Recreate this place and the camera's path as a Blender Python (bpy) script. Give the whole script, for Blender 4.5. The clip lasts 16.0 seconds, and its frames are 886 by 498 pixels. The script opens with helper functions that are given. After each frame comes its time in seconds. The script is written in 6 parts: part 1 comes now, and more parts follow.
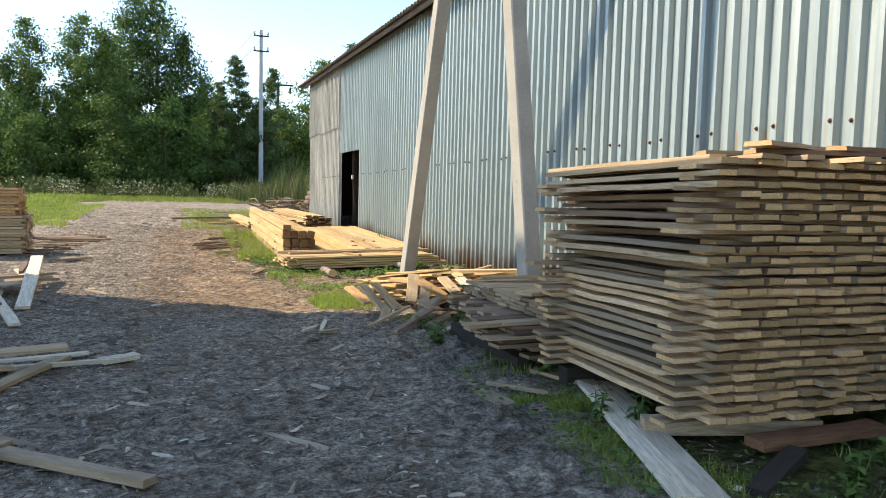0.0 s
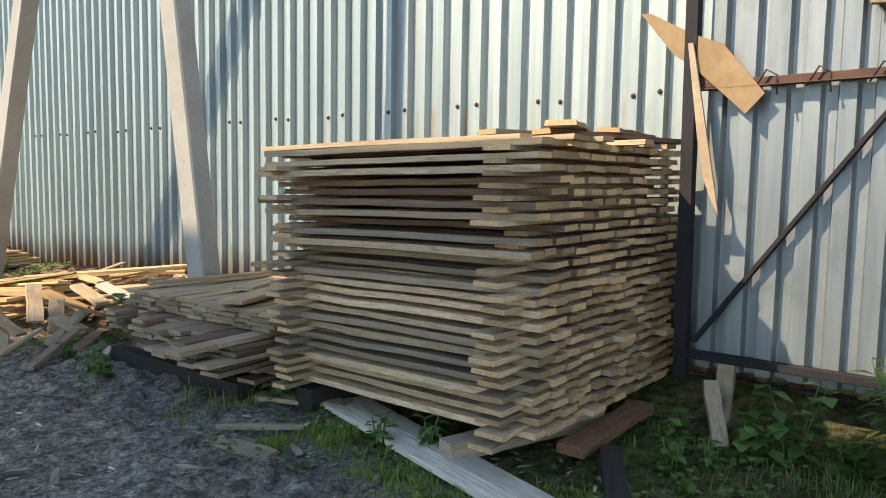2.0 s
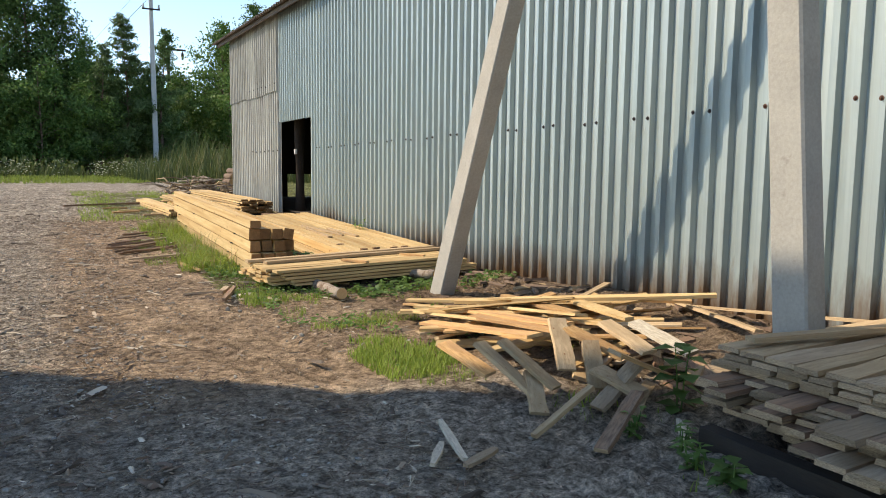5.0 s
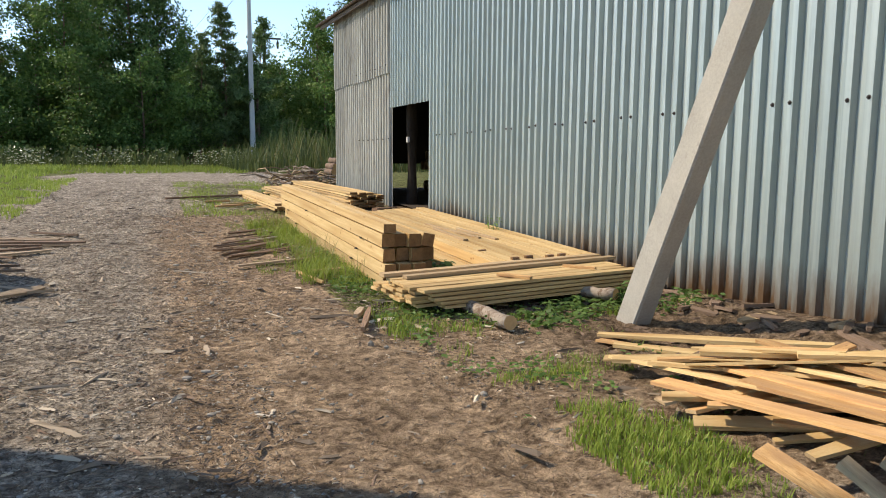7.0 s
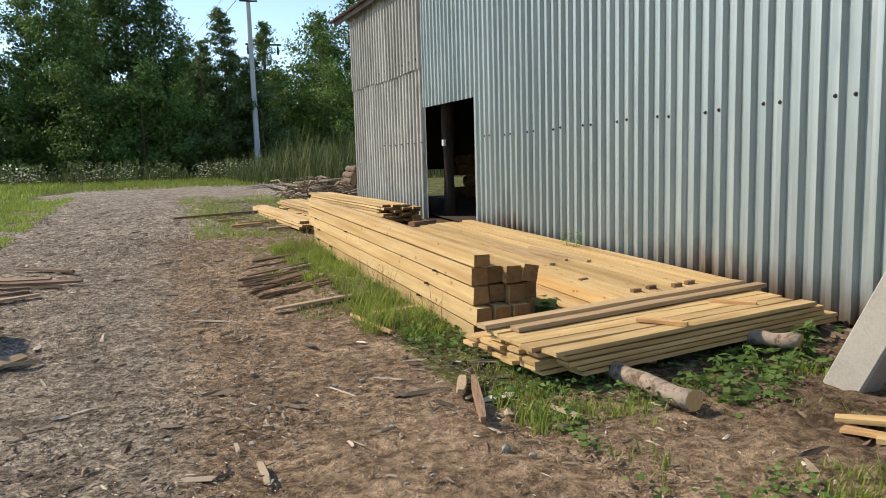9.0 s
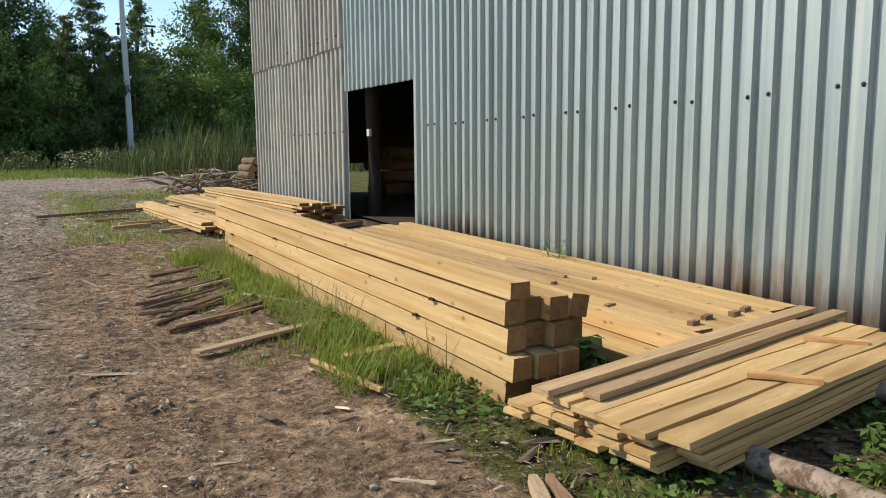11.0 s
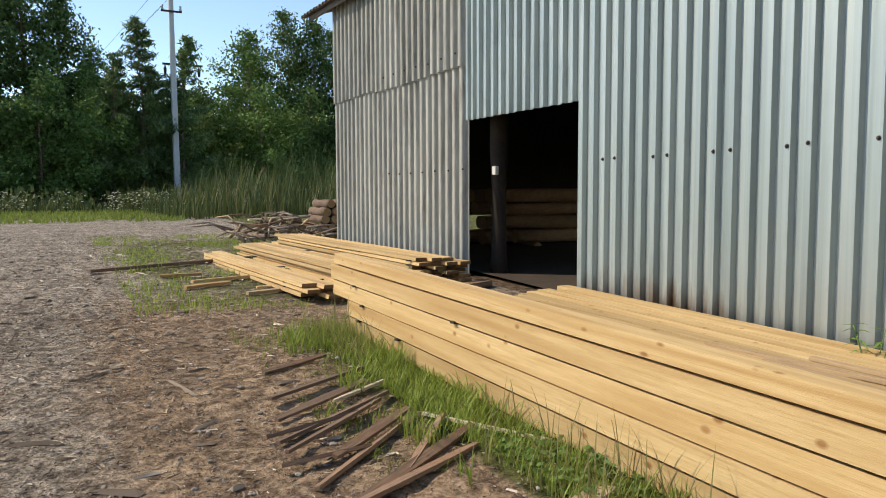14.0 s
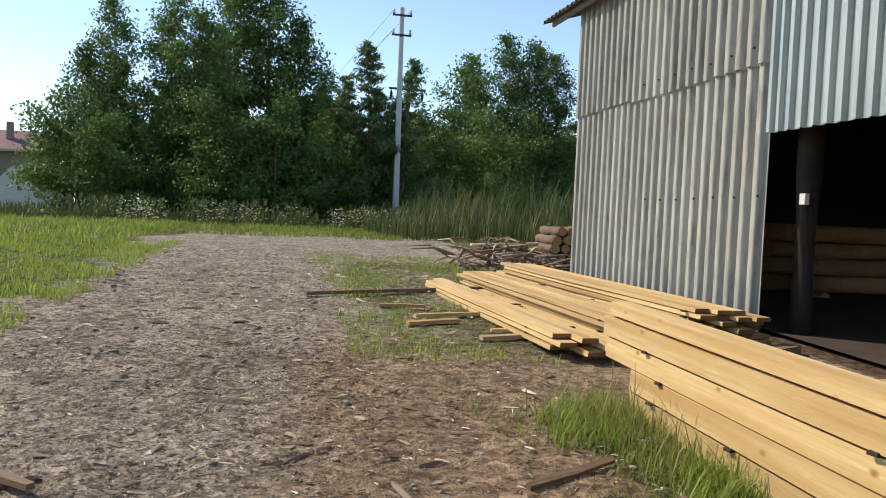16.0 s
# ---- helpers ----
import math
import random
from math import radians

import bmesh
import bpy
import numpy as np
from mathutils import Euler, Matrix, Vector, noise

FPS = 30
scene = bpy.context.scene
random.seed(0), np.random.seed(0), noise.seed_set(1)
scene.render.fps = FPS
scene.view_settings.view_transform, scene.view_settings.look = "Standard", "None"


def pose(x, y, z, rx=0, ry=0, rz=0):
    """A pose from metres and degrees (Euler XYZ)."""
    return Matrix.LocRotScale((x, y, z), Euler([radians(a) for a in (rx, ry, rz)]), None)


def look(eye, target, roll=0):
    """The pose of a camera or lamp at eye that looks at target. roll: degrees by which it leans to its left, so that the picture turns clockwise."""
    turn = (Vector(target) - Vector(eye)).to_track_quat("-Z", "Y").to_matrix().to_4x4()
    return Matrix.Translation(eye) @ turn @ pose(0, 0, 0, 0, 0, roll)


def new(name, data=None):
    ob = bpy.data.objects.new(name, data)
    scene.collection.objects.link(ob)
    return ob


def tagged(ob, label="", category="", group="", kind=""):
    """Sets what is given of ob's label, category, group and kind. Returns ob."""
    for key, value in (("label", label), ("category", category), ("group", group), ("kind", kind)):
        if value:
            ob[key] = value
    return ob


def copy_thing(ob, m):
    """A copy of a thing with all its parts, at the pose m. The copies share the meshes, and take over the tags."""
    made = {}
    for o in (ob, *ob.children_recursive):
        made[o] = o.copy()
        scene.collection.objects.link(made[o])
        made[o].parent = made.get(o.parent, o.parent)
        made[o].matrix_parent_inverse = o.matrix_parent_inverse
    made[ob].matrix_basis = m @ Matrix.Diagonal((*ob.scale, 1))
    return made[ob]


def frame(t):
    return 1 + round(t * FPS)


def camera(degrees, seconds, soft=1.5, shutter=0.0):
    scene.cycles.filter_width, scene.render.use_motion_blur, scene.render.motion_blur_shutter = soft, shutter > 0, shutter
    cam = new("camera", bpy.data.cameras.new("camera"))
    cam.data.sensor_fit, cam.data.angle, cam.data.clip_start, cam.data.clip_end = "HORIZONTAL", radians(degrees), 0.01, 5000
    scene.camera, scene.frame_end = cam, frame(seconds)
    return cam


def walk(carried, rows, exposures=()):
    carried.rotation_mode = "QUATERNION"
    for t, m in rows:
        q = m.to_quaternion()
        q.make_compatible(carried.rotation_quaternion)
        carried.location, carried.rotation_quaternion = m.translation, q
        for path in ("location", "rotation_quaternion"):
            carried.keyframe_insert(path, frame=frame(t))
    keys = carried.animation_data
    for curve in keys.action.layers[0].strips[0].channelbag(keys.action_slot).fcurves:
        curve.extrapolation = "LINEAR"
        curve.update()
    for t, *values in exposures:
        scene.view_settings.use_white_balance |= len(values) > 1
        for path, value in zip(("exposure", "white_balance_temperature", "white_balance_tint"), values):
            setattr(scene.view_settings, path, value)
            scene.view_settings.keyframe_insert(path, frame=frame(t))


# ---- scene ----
cam = camera(61.5, 16.0, soft=1.0)
PATH = [
    (0, (-1.071, -0.071, 1.448), (-0.403, 1.808, 1.3), 1.5),
    (0.5, (-1.13, 0.252, 1.41), (-0.048, 1.928, 1.262), 1.6),
    (1, (-1.263, 0.629, 1.473), (0.118, 2.067, 1.308), 1.8),
    (1.5, (-1.325, 0.999, 1.43), (0.194, 2.288, 1.25), 1.4),
    (2, (-1.389, 1.431, 1.48), (0.182, 2.654, 1.293), 1.0),
    (2.5, (-1.473, 1.819, 1.462), (0.086, 3.056, 1.268), 0.8),
    (3, (-1.495, 2.255, 1.481), (-0.016, 3.59, 1.301), 0.5),
    (3.5, (-1.417, 2.719, 1.463), (-0.051, 4.169, 1.294), 0.5),
    (4, (-1.471, 3.233, 1.475), (-0.277, 4.827, 1.288), 0.1),
    (4.5, (-1.568, 3.629, 1.508), (-0.505, 5.313, 1.325), 0.8),
    (5, (-1.545, 4.153, 1.526), (-0.622, 5.914, 1.309), 0.7),
    (5.2, (-1.54, 4.366, 1.537), (-0.66, 6.149, 1.315), 0.8),
    (7.3, (-1.569, 6.67, 1.566), (-0.873, 8.528, 1.314), 0.3),
    (7.5, (-1.576, 6.918, 1.599), (-0.895, 8.782, 1.354), 0.1),
    (8, (-1.513, 7.535, 1.58), (-0.849, 9.407, 1.339), -0.5),
    (8.5, (-1.502, 7.995, 1.61), (-0.834, 9.865, 1.372), -1.2),
    (9, (-1.645, 8.548, 1.602), (-0.934, 10.401, 1.357), -1.6),
    (9.2, (-1.668, 8.735, 1.587), (-0.931, 10.578, 1.34), -1.5),
    (11.3, (-1.722, 10.998, 1.541), (-0.711, 12.704, 1.283), -0.3),
    (11.5, (-1.743, 11.221, 1.532), (-0.736, 12.93, 1.281), -0.1),
    (12, (-1.766, 11.813, 1.544), (-0.77, 13.529, 1.292), -0.2),
    (12.5, (-1.72, 12.315, 1.53), (-0.735, 14.039, 1.288), -0.3),
    (13, (-1.689, 12.837, 1.578), (-0.714, 14.569, 1.355), -0.3),
    (13.5, (-1.789, 13.374, 1.578), (-0.833, 15.121, 1.391), -0.2),
    (14, (-1.826, 13.835, 1.566), (-0.892, 15.597, 1.416), -0.2),
    (14.5, (-1.815, 14.391, 1.591), (-0.912, 16.171, 1.474), -0.1),
    (15, (-1.82, 14.902, 1.567), (-0.982, 16.716, 1.473), 0.4),
    (15.5, (-1.808, 15.417, 1.588), (-1.074, 17.275, 1.5), 1.1),
    (16, (-1.667, 15.981, 1.525), (-1.239, 17.933, 1.438), 2.5),
]
walk(cam, [(t, look(eye, target, roll)) for t, eye, target, roll in PATH], [(0.0, 1.4, 7450, 10), (2.5, 1.4, 7550, 10), (3.6, 1.22, 7500, 10), (5.2, 1.04, 7350, 10), (8.0, 0.9, 7250, 10), (12.0, 0.7, 7200, 10), (16.0, 0.83, 7200, 10)])

# ---- world and sun ----
SUN = Vector((-1.0, 0.68, 1.07)).normalized()
world = bpy.data.worlds.new("world")
scene.world = world
world.use_nodes = True
wn = world.node_tree.nodes
sky = wn.new("ShaderNodeTexSky")
sky.sky_type = "NISHITA"
sky.sun_disc = False
sky.sun_elevation = math.asin(SUN.z)
sky.sun_rotation = math.atan2(SUN.x, SUN.y)
sky.air_density, sky.dust_density, sky.ozone_density, sky.altitude = 1.0, 0.0, 3.0, 1200
wn["Background"].inputs["Strength"].default_value = 0.14
world.node_tree.links.new(sky.outputs["Color"], wn["Background"].inputs["Color"])
sun_data = bpy.data.lights.new("sun", "SUN")
sun_data.energy, sun_data.angle, sun_data.color = 2.95, radians(0.53), (1.0, 0.91, 0.77)
sun = new("sun", sun_data)
sun.matrix_world = look(SUN * 50, (0, 0, 0))


# ---- materials ----
def nodes_of(m):
    m.use_nodes = True
    return m.node_tree.nodes, m.node_tree.links, m.node_tree.nodes["Principled BSDF"]


def spread(nt, ln, value, lo, hi):
    r = nt.new("ShaderNodeMapRange")
    r.inputs["To Min"].default_value, r.inputs["To Max"].default_value = lo, hi
    ln.new(value, r.inputs["Value"])
    return r.outputs["Result"]


def mixed(nt, ln, fac, a, b, how="MIX"):
    mx = nt.new("ShaderNodeMix")
    mx.data_type, mx.blend_type = "RGBA", how
    for i, v in ((0, fac), (6, a), (7, b)):
        if hasattr(v, "is_linked"):
            ln.new(v, mx.inputs[i])
        elif i == 0:
            mx.inputs[0].default_value = v
        else:
            mx.inputs[i].default_value = (*v, 1)
    return mx.outputs[2]


def ramp(nt, ln, value, lo, hi):
    r = nt.new("ShaderNodeMapRange")
    r.inputs["From Min"].default_value, r.inputs["From Max"].default_value = lo, hi
    ln.new(value, r.inputs["Value"])
    return r.outputs["Result"]


def coords(nt, ln, scale, shift=True):
    tc = nt.new("ShaderNodeTexCoord")
    mp = nt.new("ShaderNodeMapping")
    mp.inputs["Scale"].default_value = scale
    ln.new(tc.outputs["Object"], mp.inputs["Vector"])
    out = mp.outputs["Vector"]
    rnd = None
    if shift:
        oi = nt.new("ShaderNodeObjectInfo")
        rnd = oi.outputs["Random"]
        mul = nt.new("ShaderNodeMath")
        mul.operation = "MULTIPLY"
        mul.inputs[1].default_value = 91.7
        ln.new(rnd, mul.inputs[0])
        add = nt.new("ShaderNodeVectorMath")
        ln.new(out, add.inputs[0])
        ln.new(mul.outputs[0], add.inputs[1])
        out = add.outputs[0]
    return out, rnd


def noise_tex(nt, ln, vec, scale, detail=4.0, rough=0.6):
    n = nt.new("ShaderNodeTexNoise")
    n.inputs["Scale"].default_value, n.inputs["Detail"].default_value, n.inputs["Roughness"].default_value = scale, detail, rough
    ln.new(vec, n.inputs["Vector"])
    return n.outputs["Fac"]


def bump(nt, ln, bsdf, value, strength, distance):
    b = nt.new("ShaderNodeBump")
    b.inputs["Strength"].default_value, b.inputs["Distance"].default_value = strength, distance
    ln.new(value, b.inputs["Height"])
    ln.new(b.outputs["Normal"], bsdf.inputs["Normal"])


def wood(name, c1, c2, stretch, knots=(0.25, 0.12, 0.05), rough=0.75, vary=0.2, stain=None, knot_size=0.12, soft=0.14, knot_map=(2.2, 0.7, 0.7)):
    """Sawn wood: long grain along x, knots, tone that differs from piece to piece."""
    m = bpy.data.materials.new(name)
    nt, ln, b = nodes_of(m)
    vec, rnd = coords(nt, ln, stretch)
    grain = noise_tex(nt, ln, vec, 2.2, 6, 0.7)
    c = mixed(nt, ln, ramp(nt, ln, grain, 0.5 - soft, 0.5 + soft), c1, c2)
    mp = nt.new("ShaderNodeMapping")
    mp.inputs["Scale"].default_value = knot_map
    ln.new(vec, mp.inputs["Vector"])
    vo = nt.new("ShaderNodeTexVoronoi")
    vo.inputs["Scale"].default_value = 0.9
    ln.new(mp.outputs["Vector"], vo.inputs["Vector"])
    k = ramp(nt, ln, vo.outputs["Distance"], knot_size, knot_size * 0.45)
    c = mixed(nt, ln, k, c, knots)
    if stain:
        big = noise_tex(nt, ln, vec, 0.55, 3, 0.6)
        c = mixed(nt, ln, ramp(nt, ln, big, 0.45, 0.72), c, stain)
    tone = nt.new("ShaderNodeHueSaturation")
    ln.new(spread(nt, ln, rnd, 1 - vary, 1 + vary), tone.inputs["Value"])
    ln.new(c, tone.inputs["Color"])
    ln.new(tone.outputs["Color"], b.inputs["Base Color"])
    b.inputs["Roughness"].default_value = rough
    b.inputs["Specular IOR Level"].default_value = 0.25
    bump(nt, ln, b, grain, 0.5, 0.006)
    return m


def rough_mat(name, c1, c2, scale=3.0, fine=40.0, rough=0.85, metal=0.0, depth=0.006, stretch=(1, 1, 1), spots=None, spot_range=(0.6, 0.7), shift=True, vary=0.0):
    """Two scales of mottling, an optional layer of spots or rust, fine relief."""
    m = bpy.data.materials.new(name)
    nt, ln, b = nodes_of(m)
    vec, rnd = coords(nt, ln, stretch, shift)
    big = noise_tex(nt, ln, vec, scale, 5, 0.6)
    small = noise_tex(nt, ln, vec, fine, 4, 0.65)
    both = nt.new("ShaderNodeMath")
    both.operation = "MULTIPLY_ADD"
    both.inputs[1].default_value = 0.5
    ln.new(small, both.inputs[0])
    half = nt.new("ShaderNodeMath")
    half.operation = "MULTIPLY"
    half.inputs[1].default_value = 0.5
    ln.new(big, half.inputs[0])
    ln.new(half.outputs[0], both.inputs[2])
    c = mixed(nt, ln, ramp(nt, ln, both.outputs[0], 0.32, 0.68), c1, c2)
    if spots:
        sp = noise_tex(nt, ln, vec, scale * 2.3, 6, 0.7)
        c = mixed(nt, ln, ramp(nt, ln, sp, *spot_range), c, spots)
    if vary and rnd:
        tone = nt.new("ShaderNodeHueSaturation")
        ln.new(spread(nt, ln, rnd, 1 - vary, 1 + vary), tone.inputs["Value"])
        ln.new(c, tone.inputs["Color"])
        c = tone.outputs["Color"]
    ln.new(c, b.inputs["Base Color"])
    b.inputs["Roughness"].default_value, b.inputs["Metallic"].default_value = rough, metal
    b.inputs["Specular IOR Level"].default_value = 0.3
    bump(nt, ln, b, both.outputs[0], 0.5, depth)
    return m


def leaf_mat(name, c1, c2, glow=0.35):
    """Leaves: tone differs from leaf to leaf; some light passes through."""
    m = bpy.data.materials.new(name)
    nt, ln, b = nodes_of(m)
    geo = nt.new("ShaderNodeNewGeometry")
    oi = nt.new("ShaderNodeObjectInfo")
    c = mixed(nt, ln, geo.outputs["Random Per Island"], c1, c2)
    tone = nt.new("ShaderNodeHueSaturation")
    ln.new(spread(nt, ln, oi.outputs["Random"], 0.8, 1.2), tone.inputs["Value"])
    ln.new(c, tone.inputs["Color"])
    ln.new(tone.outputs["Color"], b.inputs["Base Color"])
    b.inputs["Roughness"].default_value = 0.6
    b.inputs["Specular IOR Level"].default_value = 0.3
    tr = nt.new("ShaderNodeBsdfTranslucent")
    ln.new(tone.outputs["Color"], tr.inputs["Color"])
    mx = nt.new("ShaderNodeMixShader")
    mx.inputs[0].default_value = glow
    ln.new(b.outputs[0], mx.inputs[1])
    ln.new(tr.outputs[0], mx.inputs[2])
    ln.new(mx.outputs[0], nt["Material Output"].inputs["Surface"])
    return m


M_FRESH = wood("fresh_pine", (0.44, 0.28, 0.115), (0.68, 0.5, 0.26), (5, 2.0, 2.0), vary=0.2, soft=0.22, stain=(0.36, 0.21, 0.085), knot_size=0.07)
M_BEAM = wood("fresh_beam", (0.41, 0.26, 0.105), (0.63, 0.465, 0.245), (7, 3.0, 3.0), knots=(0.26, 0.125, 0.045), vary=0.2, stain=(0.38, 0.225, 0.085), knot_size=0.15, soft=0.22, knot_map=(4.5, 0.35, 0.35))
# end grain, with the shade on the ends put into its dark colour
M_END = rough_mat("shaded_end_grain", (0.12, 0.065, 0.03), (0.27, 0.155, 0.07), 2.5, 14, 0.85, vary=0.3)
M_GREY = wood("weathered_board", (0.25, 0.18, 0.115), (0.46, 0.35, 0.235), (3, 3.0, 3.0), knots=(0.12, 0.08, 0.05), vary=0.3, stain=(0.3, 0.2, 0.12))
M_TAN = wood("aged_board", (0.37, 0.25, 0.14), (0.55, 0.4, 0.24), (3, 3.0, 3.0), vary=0.25, stain=(0.33, 0.23, 0.13))
M_STACK = wood("old_brown_board", (0.31, 0.18, 0.09), (0.84, 0.61, 0.37), (9, 2.0, 2.0), knots=(0.15, 0.09, 0.055), vary=0.3, stain=(0.5, 0.35, 0.22), soft=0.2)
M_STACKEND = wood("old_board_end", (0.35, 0.2, 0.095), (0.74, 0.49, 0.25), (5, 5, 5), vary=0.4)
M_LOWEND = wood("grey_board_end", (0.2, 0.135, 0.085), (0.46, 0.34, 0.22), (5, 5, 5), vary=0.4)
M_OLD = wood("dark_slab", (0.12, 0.075, 0.05), (0.3, 0.2, 0.13), (3, 3.0, 3.0), knots=(0.08, 0.05, 0.03), vary=0.35, stain=(0.24, 0.13, 0.075))
M_SCRAP = wood("split_offcut", (0.43, 0.23, 0.09), (0.67, 0.42, 0.19), (3, 2.5, 2.5), vary=0.28, stain=(0.36, 0.2, 0.1))
M_SILVER = wood("silvered_plank", (0.52, 0.43, 0.31), (0.84, 0.73, 0.56), (4, 3.0, 3.0), knots=(0.26, 0.2, 0.15), vary=0.18, knot_size=0.07)
M_BARK = rough_mat("bark", (0.1, 0.065, 0.045), (0.25, 0.17, 0.12), 6, 30, 0.9, depth=0.012, stretch=(0.35, 1, 1), vary=0.2)
M_DEADBARK = rough_mat("flaked_bark", (0.2, 0.15, 0.115), (0.42, 0.35, 0.28), 7, 30, 0.9, depth=0.012, stretch=(0.4, 1, 1), spots=(0.14, 0.09, 0.06), spot_range=(0.5, 0.6))
M_LOGEND = rough_mat("log_end", (0.45, 0.27, 0.12), (0.6, 0.4, 0.2), 8, 40, 0.85)
M_CONC = rough_mat("old_concrete", (0.32, 0.3, 0.265), (0.46, 0.43, 0.38), 2.2, 45, 0.9, depth=0.006, spots=(0.26, 0.235, 0.205), spot_range=(0.62, 0.75))
M_FARPOLE = rough_mat("pole_concrete", (0.42, 0.42, 0.42), (0.52, 0.52, 0.51), 1.5, 12, 0.9)
M_SLATE = rough_mat("fibre_cement", (0.2, 0.2, 0.18), (0.46, 0.46, 0.42), 3.2, 26, 0.92, depth=0.004, stretch=(1, 1, 0.12), spots=(0.15, 0.135, 0.115), spot_range=(0.54, 0.72), vary=0.14)
M_ROOF = rough_mat("roof_sheet", (0.12, 0.1, 0.085), (0.2, 0.165, 0.14), 1.5, 20, 0.9)
M_RUST = rough_mat("rusty_steel", (0.075, 0.038, 0.028), (0.16, 0.08, 0.055), 5, 60, 0.75, 0.2, depth=0.003)
M_DARKSTEEL = rough_mat("dark_steel", (0.035, 0.03, 0.03), (0.075, 0.055, 0.05), 5, 60, 0.6, 0.3, depth=0.002)
M_PLY = wood("plywood", (0.26, 0.16, 0.08), (0.36, 0.24, 0.13), (3, 2, 2), knots=(0.4, 0.25, 0.12), vary=0.1)
# near black: the shaded inner side of the angle iron, put into the colour
M_SHADEBLACK = rough_mat("shade_black_steel", (0.012, 0.011, 0.012), (0.03, 0.024, 0.024), 6, 60, 0.7, 0.0, depth=0.002)
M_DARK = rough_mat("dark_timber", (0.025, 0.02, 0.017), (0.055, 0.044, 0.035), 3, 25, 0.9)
# near black: the darkness inside the shed is put into the boards' colour
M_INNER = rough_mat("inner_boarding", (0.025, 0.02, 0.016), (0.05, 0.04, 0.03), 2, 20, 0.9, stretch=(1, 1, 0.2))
M_STONE = rough_mat("stone", (0.22, 0.195, 0.165), (0.46, 0.42, 0.36), 6, 30, 0.9, vary=0.2)
M_GRASS = leaf_mat("grass_blade", (0.16, 0.225, 0.032), (0.32, 0.39, 0.085), 0.42)
# darker copy of the grass: the shade under the trees is in its colour
M_SHADEGRASS = leaf_mat("shaded_grass", (0.06, 0.09, 0.025), (0.15, 0.18, 0.06), 0.3)
M_LOG = rough_mat("pine_bark", (0.25, 0.135, 0.07), (0.52, 0.32, 0.18), 5, 26, 0.9, depth=0.012, stretch=(0.35, 1, 1), vary=0.2)
M_DRYGRASS = leaf_mat("dry_grass_blade", (0.2, 0.19, 0.07), (0.3, 0.27, 0.12))
M_WEED = leaf_mat("weed_leaf", (0.085, 0.16, 0.035), (0.18, 0.28, 0.075), 0.4)
M_BIRCH = leaf_mat("birch_leaf", (0.055, 0.11, 0.028), (0.15, 0.225, 0.065), 0.28)
M_BUSH = leaf_mat("willow_leaf", (0.06, 0.125, 0.026), (0.16, 0.245, 0.06), 0.3)
M_NEEDLE = leaf_mat("pine_needle", (0.07, 0.12, 0.04), (0.15, 0.215, 0.075), 0.3)
M_FLOWER = leaf_mat("pale_flower", (0.3, 0.32, 0.2), (0.5, 0.5, 0.38))



def sheet_metal(name, c1, c2, dirt, runs=True):
    """Weathered galvanised sheet: vertical streaks, pale bloom, earth splashed up from the ground, rust under the screws."""
    m = bpy.data.materials.new(name)
    nt, ln, b = nodes_of(m)
    vec, rnd = coords(nt, ln, (1, 1, 0.08))
    streak = noise_tex(nt, ln, vec, 9, 5, 0.65)
    c = mixed(nt, ln, ramp(nt, ln, streak, 0.3, 0.7), c1, c2)
    vec2, _ = coords(nt, ln, (1, 1, 1))
    blotch = noise_tex(nt, ln, vec2, 2.5, 5, 0.65)
    c = mixed(nt, ln, ramp(nt, ln, blotch, 0.55, 0.8), c, tuple(0.86 * v for v in c1))
    tc = nt.new("ShaderNodeNewGeometry")
    sep = nt.new("ShaderNodeSeparateXYZ")
    ln.new(tc.outputs["Position"], sep.inputs[0])

    def times(p, q):
        mu = nt.new("ShaderNodeMath")
        mu.operation = "MULTIPLY"
        ln.new(p, mu.inputs[0])
        ln.new(q, mu.inputs[1])
        return mu.outputs[0]

    # earth splashed and rust drawn up from the foot, in uneven tongues
    mp = nt.new("ShaderNodeMapping")
    mp.inputs["Scale"].default_value = (1, 1, 0.22)
    ln.new(tc.outputs["Position"], mp.inputs["Vector"])
    tongue = noise_tex(nt, ln, mp.outputs["Vector"], 7, 5, 0.65)
    wide = noise_tex(nt, ln, tc.outputs["Position"], 0.45, 3, 0.5)
    reach = nt.new("ShaderNodeMath")
    reach.operation = "MULTIPLY_ADD"
    reach.inputs[1].default_value = 1.1
    ln.new(times(tongue, wide), reach.inputs[0])
    ln.new(spread(nt, ln, ramp(nt, ln, sep.outputs["Z"], 0.12, 1.05), 0.26, -0.32), reach.inputs[2])
    c = mixed(nt, ln, ramp(nt, ln, reach.outputs[0], 0.2, 0.5), c, dirt)
    # pale brown runs below the line of screws
    run = noise_tex(nt, ln, vec, 13, 2, 0.5)
    below = times(ramp(nt, ln, sep.outputs["Z"], 2.14, 2.05), ramp(nt, ln, sep.outputs["Z"], 1.5, 2.0))
    near = times(below, ramp(nt, ln, sep.outputs["Y"], 8.5, 5.0))
    if runs:
        c = mixed(nt, ln, times(near, ramp(nt, ln, run, 0.56, 0.72)), c, (0.4, 0.28, 0.16))
    tone = nt.new("ShaderNodeHueSaturation")
    ln.new(spread(nt, ln, rnd, 0.93, 1.06), tone.inputs["Value"])
    ln.new(c, tone.inputs["Color"])
    ln.new(tone.outputs["Color"], b.inputs["Base Color"])
    b.inputs["Metallic"].default_value = 0.6
    ln.new(spread(nt, ln, streak, 0.38, 0.55), b.inputs["Roughness"])
    return m


